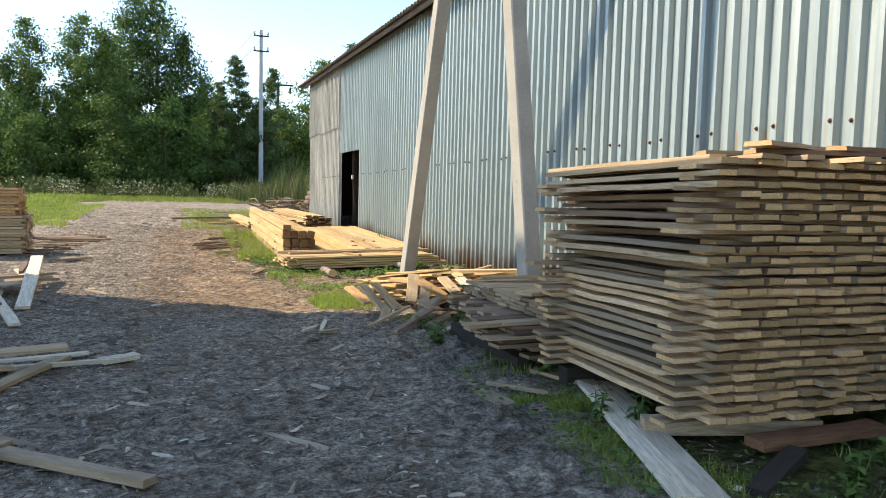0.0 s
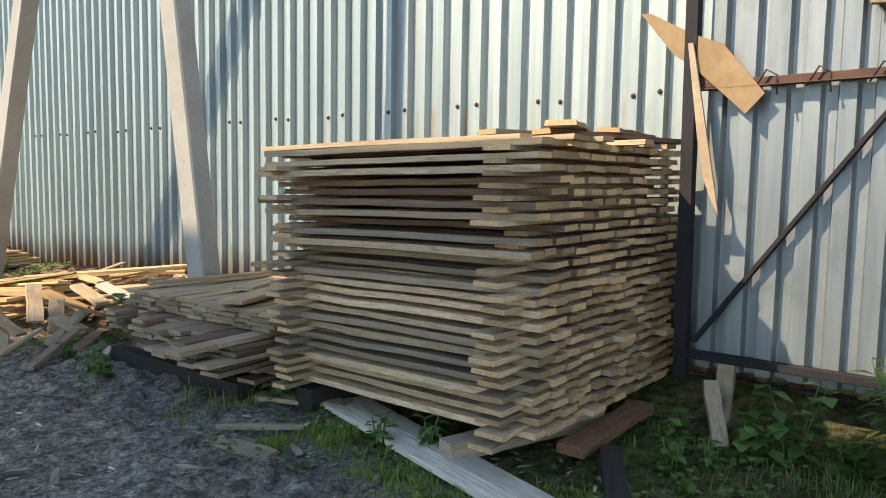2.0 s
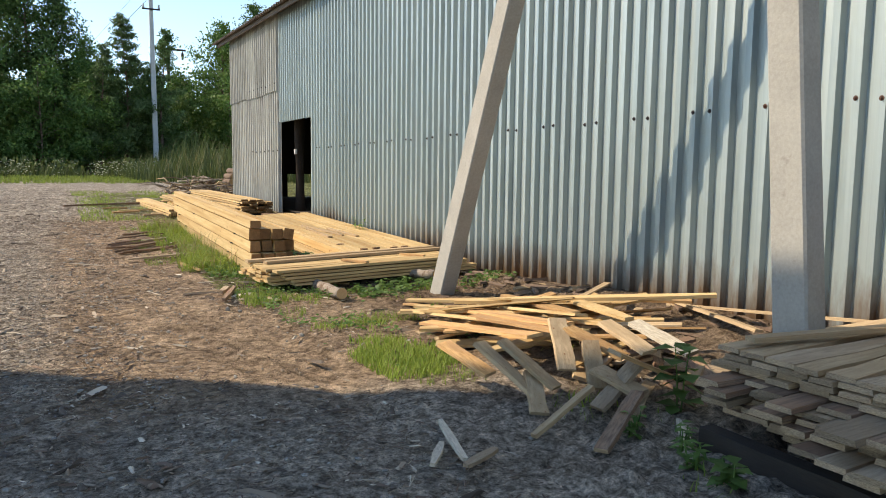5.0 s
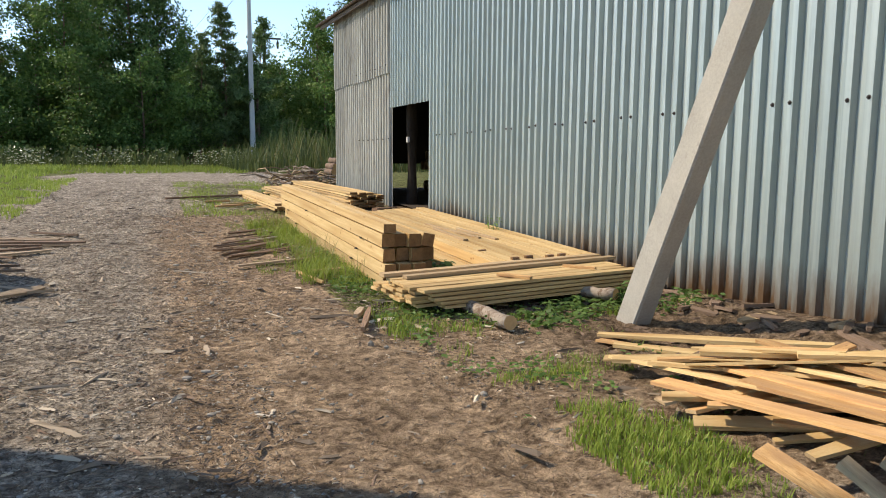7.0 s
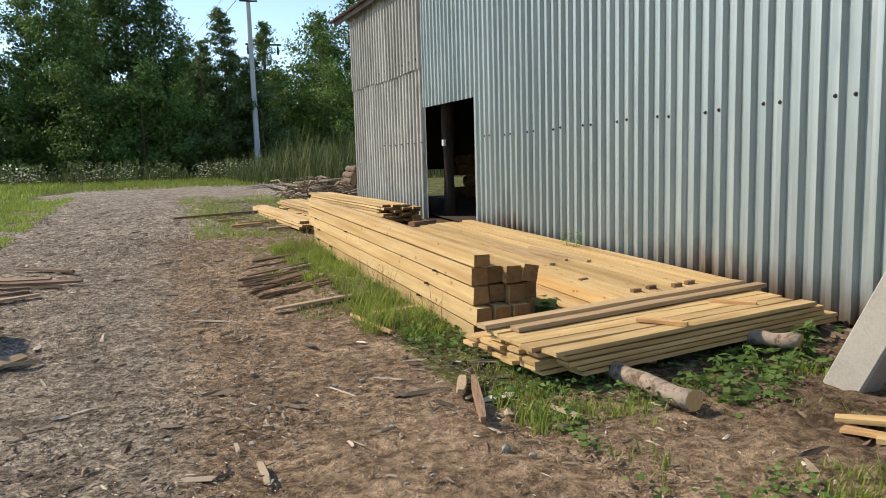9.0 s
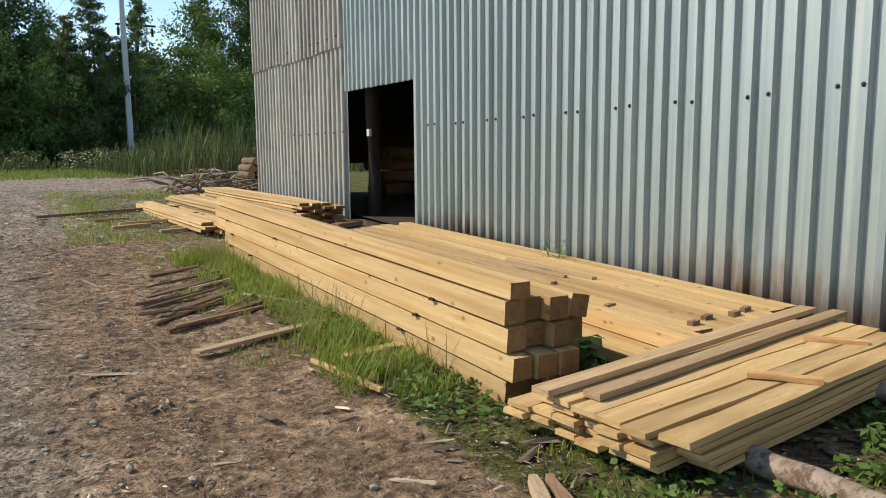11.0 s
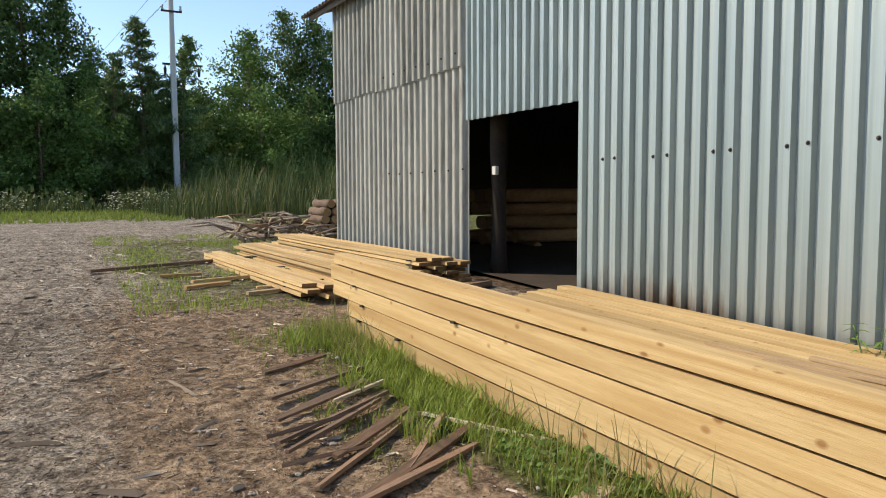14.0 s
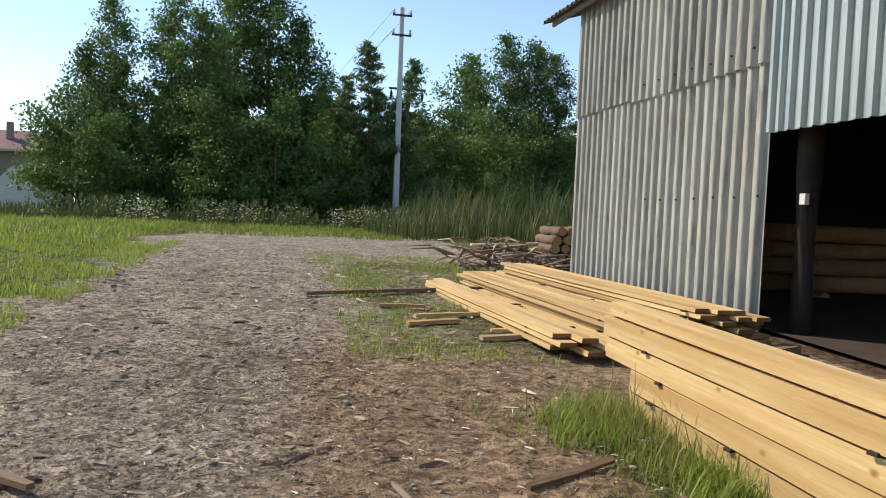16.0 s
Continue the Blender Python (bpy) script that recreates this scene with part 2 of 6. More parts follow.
M_METAL = sheet_metal("galvanised_sheet", (0.3, 0.35, 0.345), (0.44, 0.485, 0.47), (0.17, 0.1, 0.055))
M_GATE = sheet_metal("gate_sheet", (0.22, 0.24, 0.245), (0.34, 0.36, 0.36), (0.2, 0.19, 0.17), False)


def ground_mat():
    """Trodden yard: grey gravel, red-brown earth and sawdust, turf where the grass grows."""
    m = bpy.data.materials.new("yard_ground")
    nt, ln, b = nodes_of(m)
    vec, _ = coords(nt, ln, (1, 1, 1), False)
    big = noise_tex(nt, ln, vec, 0.55, 5, 0.6)
    mid = noise_tex(nt, ln, vec, 3.2, 6, 0.7)
    fine = noise_tex(nt, ln, vec, 38, 5, 0.75)
    grit = nt.new("ShaderNodeTexVoronoi")
    grit.inputs["Scale"].default_value = 55
    ln.new(vec, grit.inputs["Vector"])

    def attr(name):
        a = nt.new("ShaderNodeAttribute")
        a.attribute_name = name
        return a.outputs["Fac"]

    gravel = mixed(nt, ln, ramp(nt, ln, fine, 0.36, 0.66), (0.18, 0.15, 0.117), (0.78, 0.68, 0.565))
    gravel = mixed(nt, ln, ramp(nt, ln, grit.outputs["Distance"], 0.25, 0.05), gravel, (0.62, 0.57, 0.49))
    earth = mixed(nt, ln, ramp(nt, ln, mid, 0.3, 0.7), (0.19, 0.128, 0.085), (0.46, 0.335, 0.225))
    earth = mixed(nt, ln, ramp(nt, ln, fine, 0.35, 0.75), earth, (0.64, 0.48, 0.335))
    dust = nt.new("ShaderNodeMath")
    dust.operation = "ADD"
    ln.new(attr("earth"), dust.inputs[0])
    ln.new(spread(nt, ln, big, -0.35, 0.35), dust.inputs[1])
    c = mixed(nt, ln, ramp(nt, ln, dust.outputs[0], 0.3, 0.7), gravel, earth)
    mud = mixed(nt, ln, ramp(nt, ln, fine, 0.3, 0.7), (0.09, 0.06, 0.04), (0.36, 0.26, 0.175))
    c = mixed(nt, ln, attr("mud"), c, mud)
    turf = mixed(nt, ln, ramp(nt, ln, mid, 0.3, 0.7), (0.11, 0.12, 0.045), (0.23, 0.25, 0.085))
    green = nt.new("ShaderNodeMath")
    green.operation = "ADD"
    ln.new(attr("turf"), green.inputs[0])
    ln.new(spread(nt, ln, mid, -0.5, 0.5), green.inputs[1])
    c = mixed(nt, ln, ramp(nt, ln, green.outputs[0], 0.4, 0.75), c, turf)
    clod = noise_tex(nt, ln, vec, 11, 5, 0.7)
    c = mixed(nt, ln, 1.0, c, mixed(nt, ln, ramp(nt, ln, clod, 0.38, 0.62), (0.42, 0.39, 0.36), (1.4, 1.38, 1.35)), "MULTIPLY")
    patch = noise_tex(nt, ln, vec, 1.7, 5, 0.65)
    c = mixed(nt, ln, 1.0, c, mixed(nt, ln, ramp(nt, ln, patch, 0.36, 0.64), (0.72, 0.7, 0.68), (1.2, 1.19, 1.18)), "MULTIPLY")
    ln.new(c, b.inputs["Base Color"])
    b.inputs["Roughness"].default_value = 0.95
    b.inputs["Specular IOR Level"].default_value = 0.15
    h = nt.new("ShaderNodeMath")
    h.operation = "ADD"
    ln.new(fine, h.inputs[0])
    ln.new(clod, h.inputs[1])
    h2 = nt.new("ShaderNodeMath")
    h2.operation = "ADD"
    ln.new(h.outputs[0], h2.inputs[0])
    ln.new(mid, h2.inputs[1])
    bump(nt, ln, b, h2.outputs[0], 1.0, 0.08)
    return m


M_GROUND = ground_mat()


# ---- building helpers ----
def rise(y):
    return float(np.interp(y, (13, 18, 24, 30, 38, 60, 80), (0, 0.1, 0.3, 0.45, 0.6, 0.78, 0.85)))


def ease(v, a, b):
    k = np.clip((np.asarray(v, float) - a) / (b - a), 0, 1)
    return k * k * (3 - 2 * k)


def bank(x, y):
    """Loose earth heaped against the long wall and round the scrap pile."""
    return 0.16 * ease(x, 2.7, 3.8) * (1 - ease(y, 11.5, 14)) + 0.1 * ease(x, 1.2, 2.3) * ease(y, 6.5, 8) * (1 - ease(y, 10, 11.5))


def floor_z(x, y):
    return rise(y) + float(bank(x, y))


def thing(name, at, label, category, group="", kind=""):
    ob = new(name)
    ob.empty_display_size = 0.1
    ob.location = at
    ob.matrix_basis = Matrix.Translation(at)
    return tagged(ob, label, category, group, kind)


def mesh_of(name, bm, material):
    me = bpy.data.meshes.new(name)
    bm.to_mesh(me)
    bm.free()
    for mt in material if isinstance(material, (list, tuple)) else (material,):
        me.materials.append(mt)
    return me


def attach(name, me, parent, m, label=""):
    ob = new(name, me)
    ob.parent = parent
    base, up = Matrix.Identity(4), parent
    while up:
        base, up = up.matrix_basis @ base, up.parent
    ob.matrix_basis = base.inverted() @ m
    if label:
        ob["label"] = label
    return ob


def part(name, bm, material, parent, label=""):
    return attach(name, mesh_of(name, bm, material), parent, Matrix.Identity(4), label)


def solid(name, bm, material, label, category, group="", kind=""):
    return tagged(new(name, mesh_of(name, bm, material)), label, category, group, kind)


def raw_mesh(name, verts, faces, material, smooth=False):
    me = bpy.data.meshes.new(name)
    me.from_pydata([tuple(v) for v in verts], [], faces)
    me.materials.append(material)
    if smooth:
        me.polygons.foreach_set("use_smooth", [True] * len(me.polygons))
    me.update()
    return me


def unit_board(seed, wane=0.04, segs=4, sliver=False, ends=None, wave=0.06):
    """A sawn board of unit size, along x, with slightly wandering edges."""
    rng = random.Random(seed)
    bm = bmesh.new()
    rings = []
    for i in range(segs + 1):
        u = i / segs - 0.5
        a, b, d = rng.uniform(-wane, wane), rng.uniform(-wane, wane), rng.uniform(-wave, wave)
        k = 1.0
        if sliver:
            k = 0.35 + 0.65 * math.sin(math.pi * (0.12 + 0.76 * i / segs))
        e = rng.uniform(0.02, 0.06)
        rings.append([bm.verts.new((u, y * k, z + d)) for y, z in ((-0.5 + a, -0.5 + e), (0.5 + b, -0.5), (0.5 + b - e, 0.5), (-0.5 + a + e, 0.5))])
    for r, q in zip(rings, rings[1:]):
        for i in range(4):
            bm.faces.new((r[i], r[(i + 1) % 4], q[(i + 1) % 4], q[i]))
    for f in (bm.faces.new(rings[0][::-1]), bm.faces.new(rings[-1])):
        f.material_index = 1 if ends else 0
    bmesh.ops.recalc_face_normals(bm, faces=bm.faces)
    return bm


def bevel_box(bm, m, size, r=0.006):
    made = bmesh.ops.create_cube(bm, size=1, matrix=m @ Matrix.Diagonal((*size, 1)))
    vs = set(made["verts"])
    es = [e for e in bm.edges if e.verts[0] in vs and e.verts[1] in vs]
    if r:
        bmesh.ops.bevel(bm, geom=es, offset=r, segments=1, affect="EDGES")


BOARDS = {}


def board_mesh(material, end=None, sliver=False, rough=False):
    wane = 0.008 if material.name == "fresh_beam" else 0.04
    key = (material.name, end.name if end else "", sliver, rough)
    if key not in BOARDS and rough:
        BOARDS[key] = [mesh_of("board", unit_board(s * 7 + 3, 0.09, 6, sliver, end, 0.1), (material, end) if end else material) for s in range(7)]
    if key not in BOARDS:
        BOARDS[key] = [mesh_of("board", unit_board(s * 7 + 1, wane, 4, sliver, end, 0.015 if wane < 0.02 else 0.06), (material, end) if end else material) for s in range(4)]
    return random.choice(BOARDS[key])


def along(p, q, width, thick, twist=0.0):
    """The pose of a unit board whose middle line runs from p to q."""
    p, q = Vector(p), Vector(q)
    d = q - p
    ry = -math.atan2(d.z, math.hypot(d.x, d.y))
    return Matrix.Translation((p + q) / 2) @ Euler((0, 0, math.atan2(d.y, d.x))).to_matrix().to_4x4() @ Euler((radians(twist), ry, 0)).to_matrix().to_4x4() @ Matrix.Diagonal((d.length, width, thick, 1))


def loose_board(name, p, q, width, thick, material, label, category="plank", group="", twist=0.0, sliver=False, end=None):
    """One loose piece of wood as a thing of its own."""
    ob = new(name, board_mesh(material, end, sliver))
    ob.matrix_basis = along(p, q, width, thick, twist)
    return tagged(ob, label, category, group)


def lie(x, y, h=0.012):
    return (x, y, floor_z(x, y) + h)


def prism(bm, p, q, a, b, spin=0.0, r=0.01):
    """A rectangular bar from p to q; a and b: its section (width, depth) at each end."""
    p, q = Vector(p), Vector(q)
    rot = (q - p).to_track_quat("Z", "Y").to_matrix() @ Euler((0, 0, spin)).to_matrix()
    vs = []
    for at, (w, d) in ((p, a), (q, b)):
        vs.append([bm.verts.new(at + rot @ Vector((x * w / 2, y * d / 2, 0))) for x, y in ((-1, -1), (1, -1), (1, 1), (-1, 1))])
    fs = [bm.faces.new(vs[0][::-1]), bm.faces.new(vs[1])]
    fs += [bm.faces.new((vs[0][i], vs[0][(i + 1) % 4], vs[1][(i + 1) % 4], vs[1][i])) for i in range(4)]
    if r:
        es = {e for f in fs for e in f.edges}
        bmesh.ops.bevel(bm, geom=list(es), offset=r, segments=1, affect="EDGES")


def upright(bm, p, q, a, b, r=0.015):
    """A square-cut post or strut whose faces keep to the world's x axis."""
    p, q = Vector(p), Vector(q)
    side = Vector((1, 0, 0))
    other = (q - p).cross(side).normalized()
    vs = [[bm.verts.new(at + side * (x * w / 2) + other * (y * d / 2)) for x, y in ((-1, -1), (1, -1), (1, 1), (-1, 1))] for at, (w, d) in ((p, a), (q, b))]
    fs = [bm.faces.new(vs[0][::-1]), bm.faces.new(vs[1])]
    fs += [bm.faces.new((vs[0][i], vs[0][(i + 1) % 4], vs[1][(i + 1) % 4], vs[1][i])) for i in range(4)]
    bmesh.ops.bevel(bm, geom=list({e for f in fs for e in f.edges}), offset=r, segments=1, affect="EDGES")
    bmesh.ops.recalc_face_normals(bm, faces=bm.faces)


def tube(bm, pts, radii, sides=8, cap=None):
    rings = []
    for i, p in enumerate(pts):
        d = Vector(pts[min(i + 1, len(pts) - 1)]) - Vector(pts[max(i - 1, 0)])
        rot = d.to_track_quat("Z", "Y").to_matrix()
        rings.append([bm.verts.new(Vector(p) + rot @ Vector((math.cos(2 * math.pi * k / sides) * radii[i], math.sin(2 * math.pi * k / sides) * radii[i], 0))) for k in range(sides)])
    for r, q in zip(rings, rings[1:]):
        for k in range(sides):
            f = bm.faces.new((r[k], r[(k + 1) % sides], q[(k + 1) % sides], q[k]))
            f.smooth = True
    for f in (bm.faces.new(rings[0][::-1]), bm.faces.new(rings[-1])):
        if cap is not None:
            f.material_index = cap


# ---- ground ----
def ground_sheet():
    near_x = np.concatenate([np.arange(-7, -4.2, 0.1), np.arange(-4.2, 3.8, 0.05), np.arange(3.8, 5.0, 0.1)])
    near_y = np.concatenate([np.arange(0, 24, 0.05), np.arange(24, 36, 0.12)])
    out = np.array([0.3, 0.8, 1.6, 3, 5, 8, 12, 18, 30, 60, 120, 250, 600, 1500])
    xs = np.concatenate([(-7 - out)[::-1], near_x, 5.0 + np.array([0.5, 1.5, 3, 5, 8, 12, 18, 30, 60, 120, 250, 600, 1500])])
    ys = np.concatenate([(0 - out)[::-1], near_y, 36 + np.array([0.4, 1, 2, 3.5, 5, 7, 9, 12, 15, 18, 21, 24, 28, 32, 40, 60, 100, 200, 500, 1500])])
    X, Y = np.meshgrid(xs, ys)
    Z = np.interp(Y, (13, 18, 24, 30, 38, 60, 80), (0, 0.1, 0.3, 0.45, 0.6, 0.78, 0.85)) + bank(X, Y)
    fine = ((X > -7) & (X < 3.6) & (Y > 0) & (Y < 36)).astype(float)
    N = np.array([noise.noise(Vector((x * 0.9, y * 0.9, 0))) * 0.03 + noise.noise(Vector((x * 4, y * 4, 3))) * 0.018 + noise.noise(Vector((x * 8.5, y * 8.5, 7))) * 0.016 for x, y in zip(X.ravel(), Y.ravel())]).reshape(X.shape)
    calm = 1 - 0.6 * ease(X, 0.6, 1.0) * ease(Y, 13, 14)
    pressed = np.exp(-((X + 0.35 + 0.25 * (Y - 11.5)) / 0.6) ** 4) * ease(Y, 8.8, 9.6) * (1 - ease(Y, 11.9, 12.8))
    calm = calm * (1 - 0.75 * pressed)
    # crumbled dark soil heaped along the stacks, trodden flat on the track
    lumps = np.array([abs(noise.noise(Vector((x * 5, y * 5, 31)))) + 0.6 * abs(noise.noise(Vector((x * 9.5, y * 9.5, 41)))) for x, y in zip(X.ravel(), Y.ravel())]).reshape(X.shape)
    crumb = ease(X, 0.2, 1.0) * (1 - ease(Y, 7.5, 9.5)) * (1 - 0.9 * ease(X, 0.95, 1.2) * (1 - ease(Y, 4.9, 5.5))) + 0.7 * ease(X, 1.0, 2.0) * ease(Y, 8, 9) * (1 - ease(Y, 12, 13))
    Z = Z + N * fine * calm + 0.085 * lumps * crumb * fine
    # two shallow wheel ruts that swing round to the far bend
    for off in (-0.75, 0.75):
        mid = -0.55 + off + 0.035 * (Y - 8)
        Z -= 0.035 * np.exp(-((X - mid) / 0.2) ** 2) * ease(Y, 7, 9) * (1 - ease(Y, 13, 17))
    # lugged tyre prints pressed into the bare earth beside the track
    for off in (0.0, 0.32, 0.64):
        mid = -0.67 + off - 0.25 * (Y - 11.5)
        band = np.exp(-((X - mid) / 0.13) ** 4)
        lug = 0.5 + 0.5 * np.sin((Y - 0.5 * np.abs(X - mid)) * 2 * np.pi / 0.2)
        Z -= (0.022 + 0.014 * lug) * band * ease(Y, 8.8, 9.6) * (1 - ease(Y, 11.9, 12.8))
    nx, ny = len(xs), len(ys)
    faces = [(j * nx + i, j * nx + i + 1, (j + 1) * nx + i + 1, (j + 1) * nx + i) for j in range(ny - 1) for i in range(nx - 1)]
    me = raw_mesh("ground", np.stack([X, Y, Z], -1).reshape(-1, 3), faces, M_GROUND, True)
    right = ease(X, -2.1, -0.9) * (1 - ease(X, 3.2, 3.8))
    earth = np.clip(0.2 + 0.75 * right * ease(Y, 8, 10) * (1 - ease(Y, 21, 25)), 0, 1)
    earth = np.maximum(earth, pressed)
    mud = 0.85 * ease(X, 0.9, 1.9) * ease(Y, 6.5, 8.5) * (1 - ease(Y, 12.5, 14.5))
    edge = np.array([noise.noise(Vector((x * 0.7, y * 0.7, 20))) for x, y in zip(X.ravel(), Y.ravel())]).reshape(X.shape)
    strip = ease(X, 0.05, 0.35) * (1 - ease(X, 1.1, 1.5)) * ease(Y, 12.3, 13.2) * (1 - ease(Y, 20.5, 21.5))
    tail = ease(X, -1.1, -0.3) * ease(Y, 21.5, 23.5) * (1 - ease(Y, 31, 34))
    verge = np.maximum(ease(Y + edge * 4 + 0.25 * np.abs(X + 1), 43, 47), (1 - ease(X + edge * 1.2, -5.6, -4.2)) * ease(Y, 22, 25))
    front = 0.75 * ease(X, 0.9, 1.6) * (1 - ease(Y, 4.2, 5.5)) + 0.2 * ease(X, 0.5, 1.1) * ease(Y + edge, 8.5, 9.3) * (1 - ease(Y, 12.6, 13.4)) * (1 - ease(X, 2.0, 2.8))
    turf = np.clip(np.maximum.reduce([strip, 0.65 * tail, verge, front]) + edge * 0.25 * (strip + tail), 0, 1)
    far = 1 - ((X > -60) & (X < 4) & (Y > -60) & (Y < 50))
    turf = np.maximum(turf, far)
    # shed ground: no turf, and the dark mud tone stands for inner shade
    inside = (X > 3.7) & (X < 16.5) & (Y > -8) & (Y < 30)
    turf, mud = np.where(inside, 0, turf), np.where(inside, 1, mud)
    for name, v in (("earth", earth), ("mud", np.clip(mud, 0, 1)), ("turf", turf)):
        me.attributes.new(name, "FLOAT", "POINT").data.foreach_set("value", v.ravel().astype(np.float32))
    return tagged(new("ground", me), "trodden yard of grey gravel, brown earth and wood litter", "ground", kind="structure")


ground_sheet()

# ---- the long shed ----
WALL_X, DOOR_A, DOOR_B, DOOR_TOP, FAR_Y, NEAR_Y = 3.85, 20.98, 23.69, 2.66, 29.43, -7.0


def eave(y):
    return 5.27 + 0.018 * (y - 14)


def rib_sheet(ribs, pitch, depth, crest, slope, z0, z1, material, bow=0.0, seed=0):
    """Trapezoid sheet: width along y, ribs stand out towards -x, 1 mm thick."""
    rng = random.Random(seed)
    prof = []
    for i in range(ribs):
        y = i * pitch
        v = pitch - crest - 2 * slope
        prof += [(0, y), (0, y + v * 0.5), (0, y + v), (-depth, y + v + slope), (-depth, y + v + slope + crest * 0.5), (-depth, y + v + slope + crest)]
    prof.append((0, ribs * pitch + 0.002))
    rows = 5
    verts, faces = [], []
    n = len(prof)
    for t in (0.0, 0.0012):
        for r in range(rows):
            z = z0 + (z1 - z0) * r / (rows - 1)
            for x, y in prof:
                verts.append((x + t + (rng.uniform(-bow, bow) if 0 < r < rows - 1 else 0), y + rng.uniform(-bow, bow) * 0.6, z + (rng.uniform(-0.004, 0.004) if r == 0 else 0)))
    s = n * rows
    for r in range(rows - 1):
        for i in range(n - 1):
            a, b, c, d = r * n + i, r * n + i + 1, (r + 1) * n + i + 1, (r + 1) * n + i
            faces += [(a, d, c, b), (s + a, s + b, s + c, s + d)]
    for i in range(n - 1):
        faces += [(i, i + 1, s + i + 1, s + i)]
    return raw_mesh("sheet", verts, faces, material)


def wave_sheet(waves, pitch, depth, z0, z1, material, seed=0, lie_flat=False):
    """Corrugated fibre-cement sheet, 6 mm thick, with a slightly chipped lower edge."""
    rng = random.Random(seed)
    n = waves * 16 + 1
    verts, faces = [], []
    jag = [rng.uniform(-0.02, 0.012) if rng.random() < 0.25 else 0.0 for _ in range(n)]
    for t in (0.0, 0.007):
        for r in range(3):
            z = z0 + (z1 - z0) * r / 2
            for i in range(n):
                y = i * pitch / 16
                verts.append((-depth * float(ease(0.5 - 0.5 * math.cos(2 * math.pi * i / 16), 0.12, 0.8)) + t, y, z + (jag[i] if r == 0 else 0)))
    s = 3 * n
    for r in range(2):
        for i in range(n - 1):
            a, b, c, d = r * n + i, r * n + i + 1, (r + 1) * n + i + 1, (r + 1) * n + i
            faces += [(a, d, c, b), (s + a, s + b, s + c, s + d)]
    low = len(verts)
    verts += [verts[i] for i in range(n)] + [verts[s + i] for i in range(n)]
    for i in range(n - 1):
        faces += [(low + i, low + i + 1, low + n + i + 1, low + n + i)]
    return raw_mesh("sheet", verts, faces, material, True)


wall_west = thing("wall_west", (WALL_X, 10, 0), "long wall of weathered galvanised ribbed steel sheets", "wall", kind="structure")
PITCH = 0.2
sheets = [rib_sheet(4, PITCH, 0.056, 0.062, 0.014, 0, 1, M_METAL, 0.0018, s) for s in range(4)]
y, k = DOOR_A - 0.8, 0
while y > NEAR_Y:
    z0 = 0.1 + 0.6 * rise(y) + 0.02 * ((k * 7) % 3 - 1)
    m = Matrix.Translation((WALL_X + 0.0015 * (k % 2), y, z0)) @ Matrix.Diagonal((1, 1, eave(y) - 0.02 - z0, 1))
    attach("sheet", sheets[k % 4], wall_west, m)
    y -= 0.8
    k += 1
for k in range(4):
    n = 4 if k < 3 else 2
    y = DOOR_A + 0.8 * k
    me = rib_sheet(n, PITCH, 0.056, 0.062, 0.014, DOOR_TOP, eave(y), M_METAL, 0.0015, 10 + k)
    attach("sheet", me, wall_west, Matrix.Translation((WALL_X - 0.002 * (k % 2), y, 0)) @ Matrix.Diagonal((1, 1 if n == 4 else (DOOR_B - y) / (n * PITCH), 1, 1)))
bm = bmesh.new()
prism(bm, (WALL_X - 0.03, DOOR_A - 0.005, 0.3), (WALL_X - 0.03, DOOR_A - 0.005, DOOR_TOP + 0.05), (0.05, 0.03), (0.05, 0.03), r=0.003)
part("door_edge_trim", bm, M_METAL, wall_west)
bm = bmesh.new()
prism(bm, (WALL_X - 0.03, DOOR_B - 0.01, DOOR_TOP), (WALL_X - 0.03, DOOR_B - 0.01, eave(DOOR_B) - 0.03), (0.05, 0.03), (0.05, 0.03), r=0.003)
part("corner_trim", bm, M_METAL, wall_west)


def screw_mesh(material):
    bm = bmesh.new()
    bmesh.ops.create_cone(bm, cap_ends=True, segments=6, radius1=0.014, radius2=0.009, depth=0.02, matrix=pose(0, 0, 0, 0, -90, 0))
    bmesh.ops.create_cone(bm, cap_ends=True, segments=8, radius1=0.021, radius2=0.021, depth=0.004, matrix=pose(0.01, 0, 0, 0, -90, 0))
    return mesh_of("screw", bm, material)


screw, rusty_screw = screw_mesh(M_DARKSTEEL), screw_mesh(M_RUST)
y = DOOR_A - 0.8
while y > 2:
    for i in (1, 2) if int(y * 5) % 2 else (0, 1):
        yy = y + i * PITCH + 0.2 - 0.014 - 0.031
        attach("screw", screw if yy > 9 else rusty_screw, wall_west, Matrix.Translation((WALL_X - 0.066, yy, 2.11 - 0.0105 * (yy - 4) + random.uniform(-0.015, 0.015))))
    y -= 0.8

wall_slate = thing("wall_slate", (WALL_X, 26, 0), "end bay clad in two tiers of grey corrugated fibre-cement", "wall", kind="structure")
n_sheet, w_sheet = 5, (FAR_Y - DOOR_B) / 5
for k in range(n_sheet):
    y = DOOR_B + k * w_sheet
    for tier, (a, b) in enumerate(((0.28, 3.52), (3.49, eave(y) - 0.02))):
        me = wave_sheet(5, w_sheet / 5, 0.085, a + random.uniform(-0.03, 0.03), b, M_SLATE, k * 3 + tier)
        attach("sheet", me, wall_slate, Matrix.Translation((WALL_X - 0.035 * tier + 0.006 * (k % 2), y, 0)) @ pose(0, 0, 0, random.uniform(-0.25, 0.25), 0, 0))
nail = mesh_of("nail", (lambda b: (bmesh.ops.create_icosphere(b, subdivisions=1, radius=0.018), b)[1])(bmesh.new()), M_DARKSTEEL)
